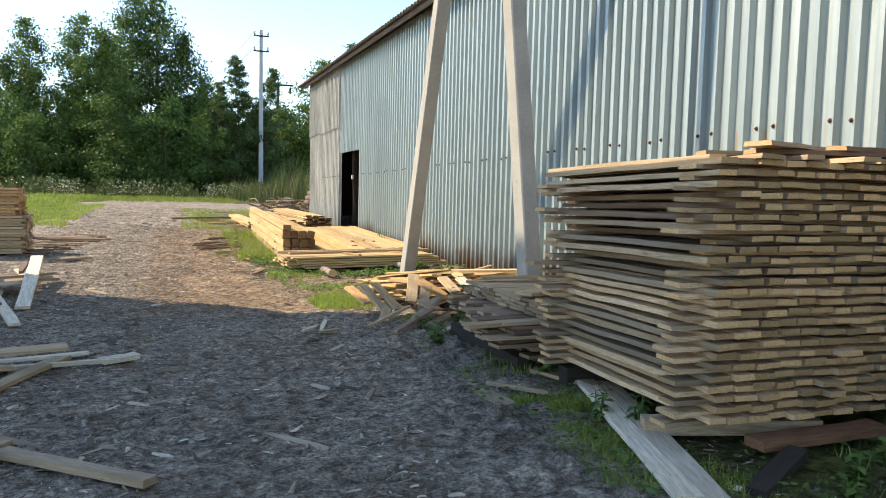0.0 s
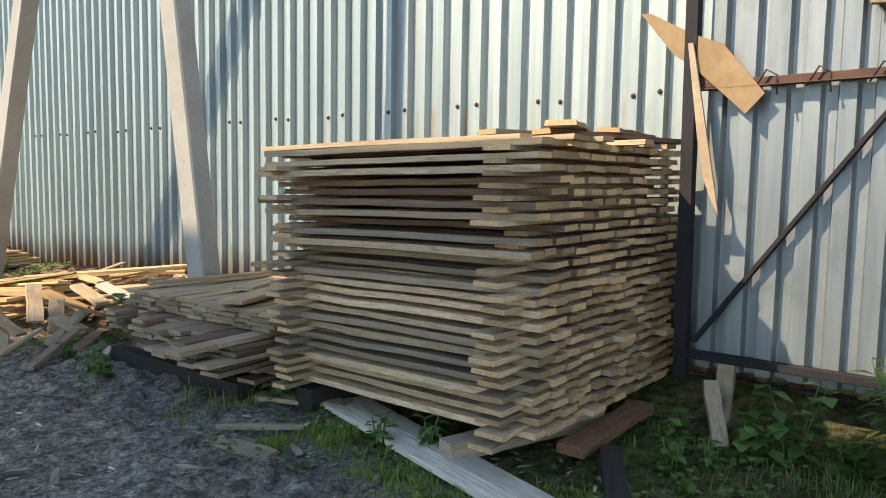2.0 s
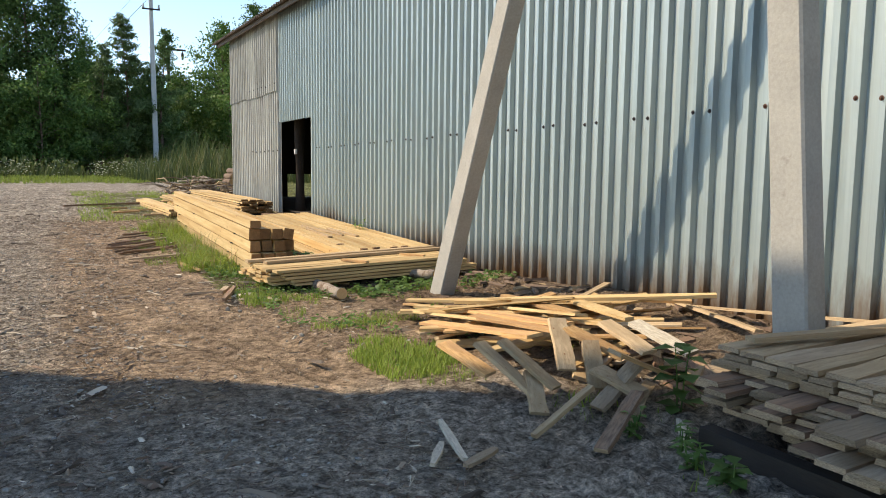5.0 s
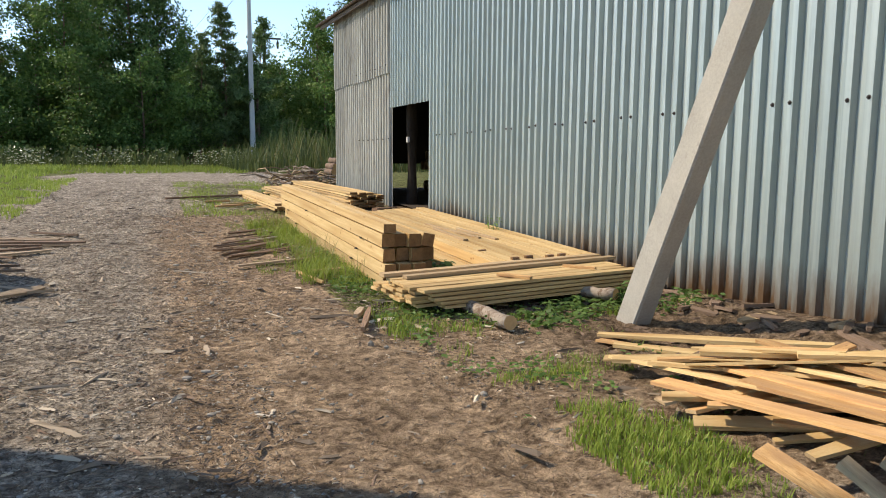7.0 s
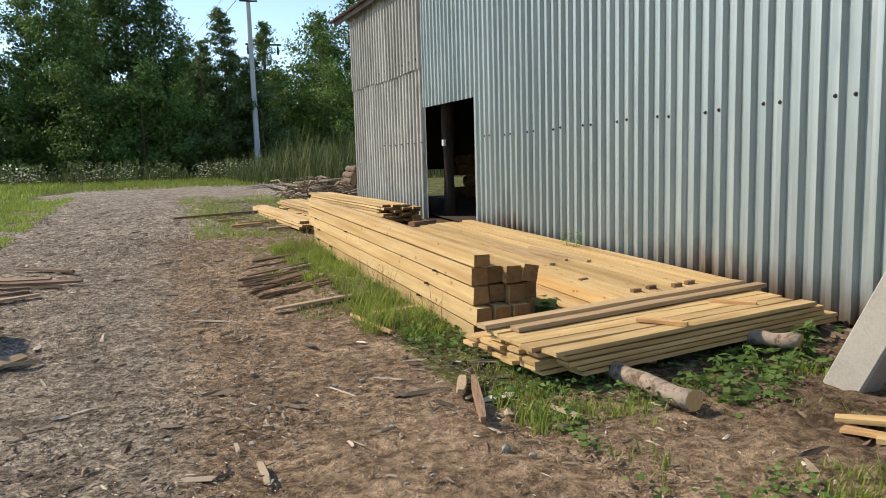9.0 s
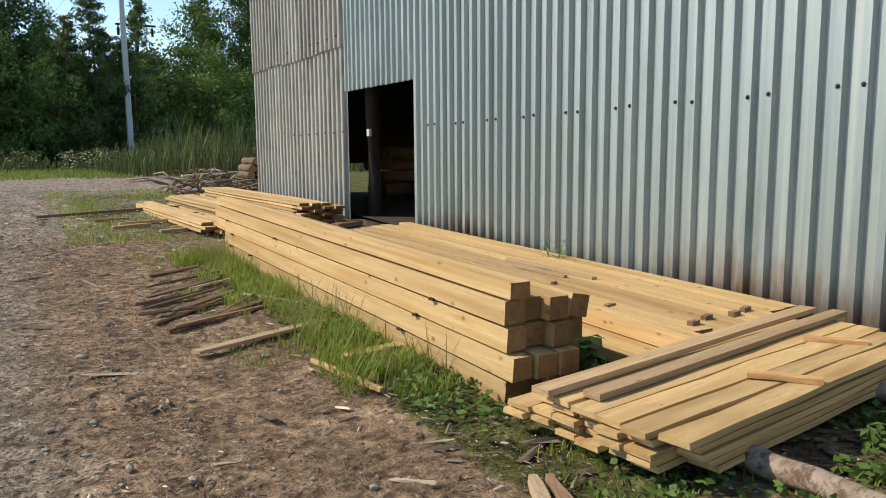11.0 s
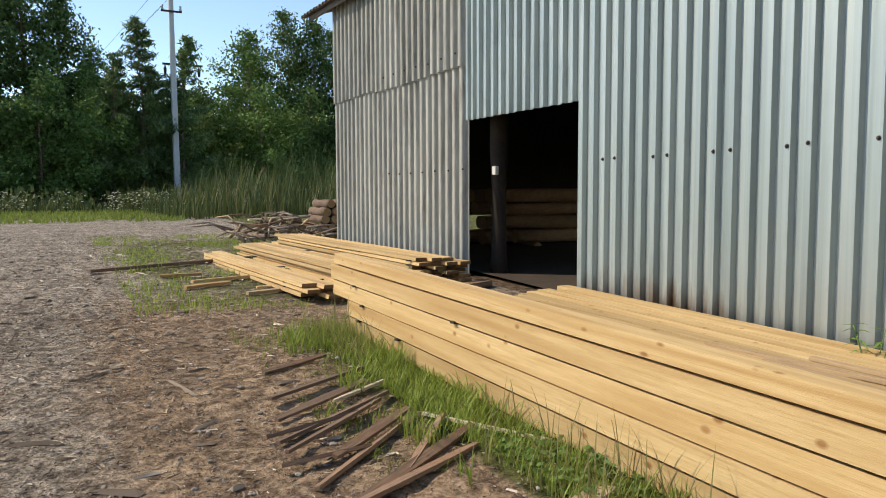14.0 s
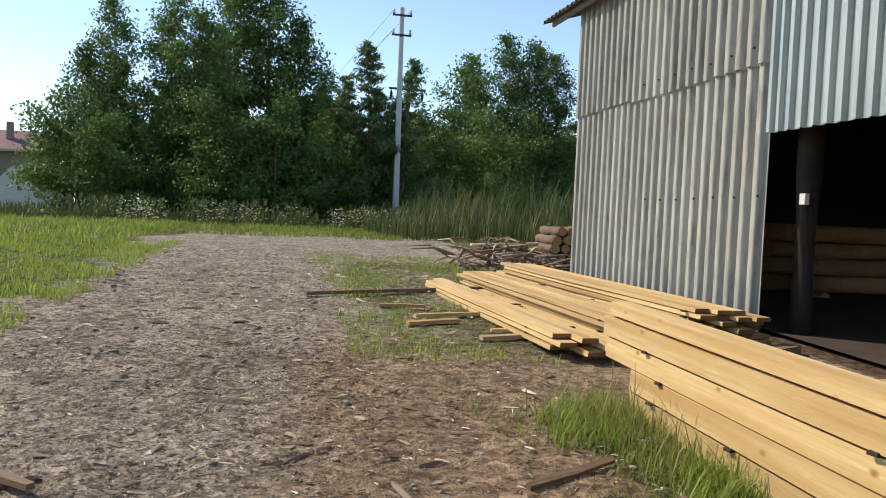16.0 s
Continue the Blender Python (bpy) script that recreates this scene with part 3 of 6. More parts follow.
for k in range(14):
    attach("nail", nail, wall_slate, Matrix.Translation((WALL_X - 0.1, DOOR_B + 0.02 + w_sheet / 5 * (2 * k if k < 7 else 2 * k - 13), (1.92 if k < 7 else 3.68) + random.uniform(-0.02, 0.02))))

shed_roof = thing("roof", (WALL_X, 10, 5), "low-pitched corrugated roof with a brown overhanging edge", "roof", kind="structure")
for k in range(37):
    y = NEAR_Y - 0.5 + k * 1.03
    n = 6
    me = wave_sheet(5, 1.04 / 5, 0.05, 0, 7.2, M_ROOF, 50) if k == 0 else bpy.data.meshes["roof_sheet"]
    me.name = "roof_sheet"
    tilt = Matrix.Translation((WALL_X - 0.42, y, eave(y) - 0.02)) @ Euler((0, radians(72), 0)).to_matrix().to_4x4()
    attach("roof_sheet", me, shed_roof, tilt @ Matrix.Translation((0, 0, 0)))
bm = bmesh.new()
prism(bm, (WALL_X - 0.28, NEAR_Y - 0.4, eave(NEAR_Y) - 0.075), (WALL_X - 0.28, 30.4, eave(30.4) - 0.075), (0.05, 0.12), (0.05, 0.12))
part("eave_board", bm, M_ROOF, shed_roof)
bm = bmesh.new()
for x, z in ((WALL_X + 13.2, 1.0),):
    prism(bm, (x - 3.3, NEAR_Y - 0.5, 7.45), (x - 3.3, 30.5, 7.8), (6.6, 0.06), (6.6, 0.06), r=0)
part("far_slope", bm, M_ROOF, shed_roof)

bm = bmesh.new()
# unseen opening between y 12 and 25.5, added to light the logs inside
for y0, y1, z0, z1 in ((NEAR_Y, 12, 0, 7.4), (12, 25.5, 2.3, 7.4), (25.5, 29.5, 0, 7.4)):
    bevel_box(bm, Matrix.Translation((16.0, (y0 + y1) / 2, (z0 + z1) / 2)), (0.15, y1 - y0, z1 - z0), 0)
solid("wall_east", bm, M_INNER, "dark far wall of the shed with an added opening for light", "wall", kind="structure")
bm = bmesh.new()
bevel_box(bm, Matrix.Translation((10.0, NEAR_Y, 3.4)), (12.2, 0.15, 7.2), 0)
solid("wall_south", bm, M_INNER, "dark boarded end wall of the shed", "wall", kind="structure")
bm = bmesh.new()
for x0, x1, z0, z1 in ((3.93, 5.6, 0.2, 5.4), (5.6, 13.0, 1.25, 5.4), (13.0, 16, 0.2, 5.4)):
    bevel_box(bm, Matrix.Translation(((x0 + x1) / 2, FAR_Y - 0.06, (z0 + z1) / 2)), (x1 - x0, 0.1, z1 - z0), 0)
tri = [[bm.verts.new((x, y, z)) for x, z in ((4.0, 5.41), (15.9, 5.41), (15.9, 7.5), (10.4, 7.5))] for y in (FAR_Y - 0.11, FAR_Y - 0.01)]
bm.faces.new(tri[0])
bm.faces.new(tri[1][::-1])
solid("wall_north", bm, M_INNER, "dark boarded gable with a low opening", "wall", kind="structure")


# near-black timber: the post takes the shed's shade as its colour
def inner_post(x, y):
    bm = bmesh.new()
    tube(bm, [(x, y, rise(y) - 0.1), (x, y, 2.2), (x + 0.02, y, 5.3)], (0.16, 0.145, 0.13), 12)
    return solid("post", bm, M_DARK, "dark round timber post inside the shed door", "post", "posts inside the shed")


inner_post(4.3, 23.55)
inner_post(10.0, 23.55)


def log(name, p, q, r, seed, label, group="", category="log", bark=None):
    rng = random.Random(seed)
    bm = bmesh.new()
    p, q = Vector(p), Vector(q)
    pts = [p.lerp(q, i / 6) + Vector((0, 0, rng.uniform(-0.015, 0.015))) for i in range(7)]
    tube(bm, pts, [r * rng.uniform(0.93, 1.05) for _ in pts], 12, 1)
    return solid(name, bm, (bark or M_LOG, M_LOGEND), label, category, group)


for k, (z, yy, x0, r) in enumerate(((0.62, 27.2, 7.0, 0.15), (0.62, 27.55, 6.4, 0.16), (0.93, 27.2, 6.2, 0.15), (0.95, 27.5, 6.9, 0.15), (1.22, 27.25, 6.5, 0.14), (1.24, 27.55, 6.2, 0.15), (1.5, 27.2, 6.35, 0.15), (1.51, 27.5, 6.1, 0.14), (0.62, 27.9, 6.2, 0.16), (0.93, 27.85, 6.5, 0.15), (1.23, 27.9, 6.1, 0.15))):
    log("log", (x0, yy, z), (12.4 + (k % 3) * 0.2, yy + 0.05, z + 0.02), r, k, "bark-covered saw log stacked inside the shed", "logs in the shed")
for x in (7.4, 11.0):
    log("bearer", (x, 26.9, 0.42), (x, 28.3, 0.42), 0.1, 40 + int(x), "short log lying under the stacked saw logs", "bearers under the logs")


# ---- concrete line post with its strut ----
def strutted_post():
    t = thing("line_post", (2.53, 7.08, 0), "square concrete line post with a leaning concrete strut", "concrete post")
    bm = bmesh.new()
    upright(bm, (2.55, 7.1, -0.2), (2.55 - 0.09 * 9.4, 7.1 + 0.026 * 9.4, 9.4), (0.19, 0.26), (0.13, 0.17))
    part("post", bm, M_CONC, t)
    bm = bmesh.new()
    upright(bm, (2.62, 12.2, -0.2), (2.6 - 0.068 * 8.4, 12.09 - 0.564 * 8.4, 8.4), (0.2, 0.27), (0.15, 0.18))
    part("strut", bm, M_CONC, t)
    bm = bmesh.new()
    bevel_box(bm, Matrix.Translation((1.72, 7.32, 9.1)), (1.6, 0.1, 0.1))
    part("crossarm", bm, M_DARKSTEEL, t)


strutted_post()


# ---- the tall board stack ----
def tall_stack():
    rng = random.Random(4)
    t = thing("board_stack", (2.4, 4.2, 0), "tall stack of weathered grey-brown boards laid on cross boards", "board stack")
    pitch, z = 0.0605, 0.2

    def piece(name, mat, p, q, w, thick, twist=0.0):
        attach(name, board_mesh(mat, M_STACKEND, False, True), t, along(p, q, w, thick, twist))

    for layer in range(25):
        top, old = layer > 21, layer > 12
        xs = 1.72 + rng.uniform(-0.03, 0.03) - (0.05 if layer > 14 else 0)
        sag = 0.0022 * layer
        skip = rng.choice((1, 2)) if layer in (14, 17, 20, 21) else 0
        x = xs
        i = 0
        while x < 3.45:
            w = rng.uniform(0.11, 0.17)
            a = 3.25 + rng.uniform(-0.022, 0.022) + (rng.uniform(-0.08, 0.02) if rng.random() < 0.12 else 0)
            b = 5.12 + rng.uniform(-0.12, 0.08) + (0.14 if old else 0)
            zz = z + layer * pitch + 0.016
            if top:
                mat = rng.choice((M_TAN, M_TAN, M_STACK, M_SCRAP))
            elif old:
                mat = rng.choice((M_OLD, M_OLD, M_GREY, M_GREY, M_STACK))
            else:
                mat = M_GREY if rng.random() < 0.15 else M_STACK
            if i >= skip:
                piece("board", mat, (x + w / 2, a, zz + rng.uniform(-0.005, 0.005)), (x + w / 2 + rng.uniform(-0.03, 0.03), b, zz - sag + rng.uniform(-0.009, 0.005)), w, rng.uniform(0.03, 0.037), rng.uniform(-2.5, 2.5))
            x += w + rng.uniform(0.004, 0.02)
            i += 1
        for y in (3.43, 4.98) if not old else (3.47, 5.05):
            off = rng.uniform(-0.06, 0.04) + (rng.uniform(-0.1, 0.12) if old else 0)
            zc = z + layer * pitch - 0.016 - (sag if y > 4 else 0)
            piece("cross_board", M_STACK if rng.random() < 0.7 else M_GREY, (1.6 + off + (0.06 if layer > 13 else -0.05), y + rng.uniform(-0.03, 0.03), zc), (3.4 + off, y + rng.uniform(-0.03, 0.03), zc), rng.uniform(0.12, 0.17), 0.027, rng.uniform(-2, 2))
        piece("cross_board", M_GREY, (2.35 + rng.uniform(-0.2, 0.2), 3.55, z + layer * pitch - 0.016), (2.35 + rng.uniform(-0.2, 0.2), 4.9, z + layer * pitch - 0.016 - sag), 0.14, 0.027)
    # odd boards thrown on top, most of them at the gate end
    for p, q, w, mat in (
        ((2.0, 3.2, 1.7), (2.15, 5.2, 1.665), 0.15, M_TAN), ((2.6, 3.1, 1.705), (2.55, 4.9, 1.67), 0.14, M_STACK), ((1.8, 3.4, 1.7), (1.84, 5.45, 1.66), 0.12, M_TAN),
        ((2.9, 3.22, 1.705), (2.95, 5.1, 1.67), 0.15, M_TAN), ((3.2, 3.2, 1.705), (3.25, 5.2, 1.665), 0.14, M_STACK), ((2.3, 3.2, 1.71), (2.4, 4.9, 1.675), 0.12, M_GREY),
        ((1.95, 3.75, 1.74), (3.4, 3.4, 1.745), 0.15, M_GREY), ((2.1, 3.5, 1.745), (3.5, 3.25, 1.75), 0.13, M_OLD), ((2.0, 3.32, 1.775), (2.8, 3.62, 1.78), 0.16, M_GREY), ((2.6, 3.35, 1.78), (3.5, 3.5, 1.785), 0.13, M_OLD),
    ):
        piece("board", mat, p, q, w, 0.028, rng.uniform(-3, 3))


tall_stack()
loose_board("bearer", (1.6, 3.72, 0.075), (2.6, 3.35, 0.09), 0.14, 0.1, M_GREY, "grey timber bearer under the tall board stack", "timber", "bearers under the stack")
loose_board("bearer", (1.98, 3.2, 0.09), (2.9, 3.2, 0.11), 0.15, 0.06, wood("red_bearer", (0.16, 0.075, 0.04), (0.25, 0.13, 0.075), (3, 2, 2)), "reddish timber bearer under the tall board stack", "timber", "bearers under the stack")
# bearer coloured near black, standing for the shade under the stack
loose_board("bearer", (1.72, 4.95, 0.08), (3.0, 4.95, 0.09), 0.18, 0.15, M_DARK, "timber bearer under the tall board stack, dark as the shade there", "timber", "bearers under the stack")
loose_board("plank", (1.58, 2.74, 0.03), (2.15, 3.05, 0.08), 0.12, 0.05, M_DARK, "short dark plank end leaning under the board stack", "plank")


# ---- the low board stack ----
def low_stack():
    rng = random.Random(9)
    t = thing("board_stack", (2.3, 6.3, 0), "low stack of weathered boards with ragged ends", "board stack")
    for layer in range(13):
        z = 0.14 + layer * 0.034
        top = layer > 8
        y = 5.3 + rng.uniform(-0.05, 0.05)
        while y < 6.95:
            w = rng.uniform(0.13, 0.19)
            x0 = (1.72 + 0.09 * (7.0 - y) * 0.3 + rng.uniform(-0.03, 0.03)) if top else 1.27 + 0.2 * (y - 5.3) + rng.uniform(-0.1, 0.2) + (0.38 - 0.08 * layer if layer < 4 else 0)
            attach("board", board_mesh(M_TAN if rng.random() < (0.6 if top else 0.1) else M_OLD if rng.random() < (0.2 if top else 0.6) else M_GREY, M_LOWEND, False, True), t, along((x0, y + w / 2, z), (3.3 + rng.uniform(-0.2, 0.15), y + w / 2 + rng.uniform(-0.06, 0.12) + 0.1, z + rng.uniform(-0.003, 0.01)), w, 0.028))
            y += w + 0.01
    for p, q, w in (((1.75, 5.75, 0.6), (3.4, 6.3, 0.62), 0.2), ((2.0, 5.45, 0.595), (3.3, 5.7, 0.6), 0.18), ((1.85, 6.95, 0.6), (3.6, 6.6, 0.63), 0.09), ((2.2, 6.2, 0.6), (3.5, 6.75, 0.61), 0.17)):
        attach("board", board_mesh(M_TAN, M_TAN), t, along(p, q, w, 0.028))
    attach("board", board_mesh(M_TAN, M_TAN), t, along((1.1, 5.42, 0.4), (3.0, 5.6, 0.41), 0.13, 0.03))


low_stack()
for x in (1.6, 2.9):
    loose_board("bearer", (x, 5.4, 0.06), (x, 7.0, 0.06), 0.12, 0.13, M_DARK, "dark timber bearer under the low board stack", "timber", "bearers under the stack")


# ---- beams and packs of sawn timber ----
def slope_at(y):
    return 0.023 * max(0.0, y - 14.1)


def beam_stack():
    rng = random.Random(2)
    t = thing("beam_stack", (1.05, 17.6, rise(17.6)), "stack of fresh yellow square pine beams, five high", "beam stack")
    rows = ((0, 4), (1, 4), (2, 4), (3, 4), (4, 1))
    for layer, n in rows:
        for i in range(n):
            x = 0.775 + 0.074 + i * 0.152 + rng.uniform(-0.006, 0.006) + (0.02 if layer in (1, 2) and i else 0)
            if layer == 1 and i == 2:
                x += 0.012
            y0 = 14.17 + rng.uniform(-0.08, 0.05) + (0.0 if i == 0 else rng.uniform(-0.12, 0.1))
            y1 = 21.15 + rng.uniform(-0.12, 0.12) - (0.25 if layer < 2 else 0)
            thick = 0.1 if layer == 4 else 0.146
            z = 0.035 + thick / 2 + layer * 0.163
            attach("beam", board_mesh(M_BEAM, M_END), t, along((x, y0, z), (x, y1, z + slope_at(21.1)), 0.148, thick, (11 if layer == 3 and i == 3 else rng.uniform(-1.5, 1.5)) if i else 0))
    for layer, y in ((1, 15.6), (1, 19.6), (2, 15.35), (3, 15.1), (3, 18.6), (2, 20.4), (3, 20.6), (1, 20.5)):
        z = 0.035 + layer * 0.163 + slope_at(y) - 0.006
        attach("sticker", board_mesh(M_DARK), t, along((0.755, y - 0.03, z), (1.3, y + 0.03, z), 0.06, 0.018))


beam_stack()
loose_board("bearer", (0.7, 14.9, rise(14.9) + 0.02), (1.45, 14.9, rise(14.9) + 0.02), 0.1, 0.06, M_DARK, "dark bearer under the beam stack", "timber")


def wall_pack():
    rng = random.Random(5)
    t = thing("timber_pack", (2.8, 17.4, rise(17.4)), "low wide pack of fresh yellow pine timber beside the wall", "timber pack")
    for layer in range(2):
        x, i = (2.1, 1) if layer else (1.84, 0)
        while x < 3.6:
            w = 0.2 if layer else 0.21
            y0 = (14.02 if layer else 13.86) + rng.uniform(-0.06, 0.08) + 0.03 * i
            z = 0.125 + layer * 0.125
            if layer == 1 or i in (0, 1, 4, 8):
                attach("timber", board_mesh(M_BEAM, M_END), t, along((x + w / 2, y0, z), (x + w / 2 + 0.02, 20.2 + 0.08 * i + rng.uniform(-0.15, 0.2), z + slope_at(20.4)), w - 0.008, 0.115, rng.uniform(-0.6, 0.6)))
            x += w
            i += 1
    for x, y in ((2.4, 14.25), (2.62, 14.32), (2.9, 14.3), (3.1, 14.36), (2.3, 15.0)):
        attach("block", board_mesh(M_OLD, M_END), t, along((x, y, 0.325), (x + 0.1, y + 0.02, 0.325), 0.05, 0.035))


wall_pack()
for y in (14.6, 17.5, 20.4):
    loose_board("bearer", (1.85, y, rise(y) + 0.02), (3.6, y, rise(y) + 0.02), 0.1, 0.08, M_DARK, "dark bearer under the wide timber pack", "timber", "bearers under the pack")
for k, (p, q) in enumerate((((2.68, 15.9), (2.6, 17.2)), ((2.5, 16.1), (2.32, 17.9)), ((2.2, 15.9), (2.25, 17.3)))):
    loose_board("batten", (p[0] + 0.3, p[1], 0.322 + slope_at(p[1])), (q[0] + 0.3, q[1], 0.322 + slope_at(q[1])), 0.07, 0.025, M_TAN, "thin brown batten lying on the wide timber pack", "batten", "battens on the pack", sliver=k == 1)


def cross_pack():
    rng = random.Random(6)
    t = thing("board_pack", (2.1, 13.3, 0), "low pack of fresh yellow boards lying crosswise", "board pack")
    dx = Vector((0.992, 0.123, 0)) 
    up = Vector((-0.123, 0.992, 0))
    o = Vector((0.76, 12.8, 0))
    for layer in range(5):
        v = 0.0
        i = 0
        while v < 0.98:
            w = rng.uniform(0.15, 0.18)
            s = rng.uniform(-0.07, 0.07) + (0.05 * (4 - layer) if i == 0 else 0)
            a = o + up * (v + w / 2) + dx * s
            b = a + dx * (2.72 + rng.uniform(-0.08, 0.12))
            z = 0.1 + layer * 0.042
            a.z, b.z = z, z + 0.03
            if layer < 4 or i < 5:
                attach("board", board_mesh(M_FRESH, M_FRESH, False, True), t, along(a, b, w - 0.012, 0.031, rng.uniform(-1.5, 1.5)))
            v += w
            i += 1
    for v, s, z, ln_, w in ((0.86, -0.05, 0.315, 2.9, 0.12), (0.66, 0.12, 0.31, 2.8, 0.11)):
        a = o + up * v + dx * s
        b = a + dx * ln_ + up * 0.05
        a.z, b.z = z, z + 0.035
        attach("board", board_mesh(M_TAN, M_TAN, False, True), t, along(a, b, w, 0.035))
    for s, v in ((1.05, 0.35), (2.05, 0.55)):
        a = o + dx * s + up * v
        b = a - up * 0.32 + dx * 0.2
        a.z, b.z = 0.32, 0.315
        attach("batten", board_mesh(M_SCRAP, M_TAN), t, along(a, b, 0.07, 0.03))


cross_pack()
for x in (1.1, 2.0, 3.0):
    loose_board("bearer", (x, 12.95 + 0.12 * x - 0.1, 0.035), (x - 0.08, 13.8 + 0.1 * x - 0.1, 0.035), 0.1, 0.08, M_DARK, "dark bearer under the crosswise board pack", "timber", "bearers under the pack")


def far_packs():
    """Three packs of boards by the end bay, the tallest against the wall."""
    rng = random.Random(8)
    for name_x, n, layers, y0, y1, base in ((0.95, 3, 3, 22.3, 27.6, 0.34), (1.75, 4, 4, 22.4, 28.6, 0.36), (2.7, 4, 6, 22.9, 29.4, 0.36)):
        t = thing("board_pack", (name_x + 0.3, 25, rise(25)), "pack of fresh pale boards with thin stickers by the shed corner", "board pack", "packs by the end bay")
        for layer in range(layers):
            for i in range(n - (1 if layer == layers - 1 else 0)):
                w = 0.19
                x = name_x + i * 0.2 + rng.uniform(-0.03, 0.03) - 0.04 * layer * 0
                z = base + layer * 0.058
                a, b = y0 + rng.uniform(-0.12, 0.25), y1 + rng.uniform(-0.35, 0.2)
                attach("board", board_mesh(M_FRESH, M_END), t, along((x, a, z), (x - 0.25, b, z + 0.008 * (b - a)), w, 0.045))
            if layer:
                for y in (23.2, 25.0, 26.8):
                    z = base + layer * 0.058 - 0.027
                    attach("sticker", board_mesh(M_DARK), t, along((name_x - 0.14, y, z + 0.008 * (y - y0)), (name_x + n * 0.2 - 0.2, y, z + 0.008 * (y - y0)), 0.06, 0.014))
    for y in (23.0, 25.4, 27.4):
        loose_board("bearer", (0.9, y, rise(y) + 0.01), (3.4, y, rise(y) + 0.01), 0.1, 0.07, M_DARK, "dark bearer under the packs by the end bay", "timber", "bearers under the packs")


far_packs()
loose_board("plank", (3.05, 22.5, 0.3), (3.6, 22.75, 0.31), 0.2, 0.08, M_OLD, "short dark sleeper end beside the shed door", "timber block")


def shed_floor():
    """Near-black sheet added for the shade under the roof, following the rise of the yard."""
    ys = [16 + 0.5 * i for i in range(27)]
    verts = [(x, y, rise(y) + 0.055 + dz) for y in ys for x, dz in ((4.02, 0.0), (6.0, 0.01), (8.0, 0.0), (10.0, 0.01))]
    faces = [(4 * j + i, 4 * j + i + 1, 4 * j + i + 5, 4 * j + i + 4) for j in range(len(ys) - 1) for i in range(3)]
    shade_tone = rough_mat("floor_shade", (0.035, 0.025, 0.018), (0.085, 0.062, 0.045), 2.5, 30, 0.95, depth=0.03)
    tagged(new("floor", raw_mesh("floor", verts, faces, shade_tone)), "added near-black floor sheet for the shade inside the shed", "floor", kind="structure")


shed_floor()


# ---- unseen shed added across the yard to throw the long shade ----
def shade_shed():
    """A high unseen shade caster: roof on posts, boarded at its far end, open towards the yard for sky light."""
    t = thing("shed", (-13.0, 9.6, 0), "unseen tall open-sided shed added across the yard to cast shade", "shed")
    bm = bmesh.new()
    bevel_box(bm, Matrix.Translation((-12.95, 14.35, 5.7)), (10.1, 0.16, 11.5), 0)
    part("wall", bm, M_SILVER, t)
    bm = bmesh.new()
    bevel_box(bm, Matrix.Translation((-12.9, 9.46, 11.67)), (10.2, 9.96, 0.42), 0.01)
    part("roof", bm, M_ROOF, t)
    for x in (-17.7, -12.9, -8.2):
        for y in (4.75, 9.6):
            bm = bmesh.new()
            prism(bm, (x, y, -0.1), (x, y, 11.5), (0.22, 0.22), (0.22, 0.22))
            part("post", bm, M_SILVER, t)


shade_shed()


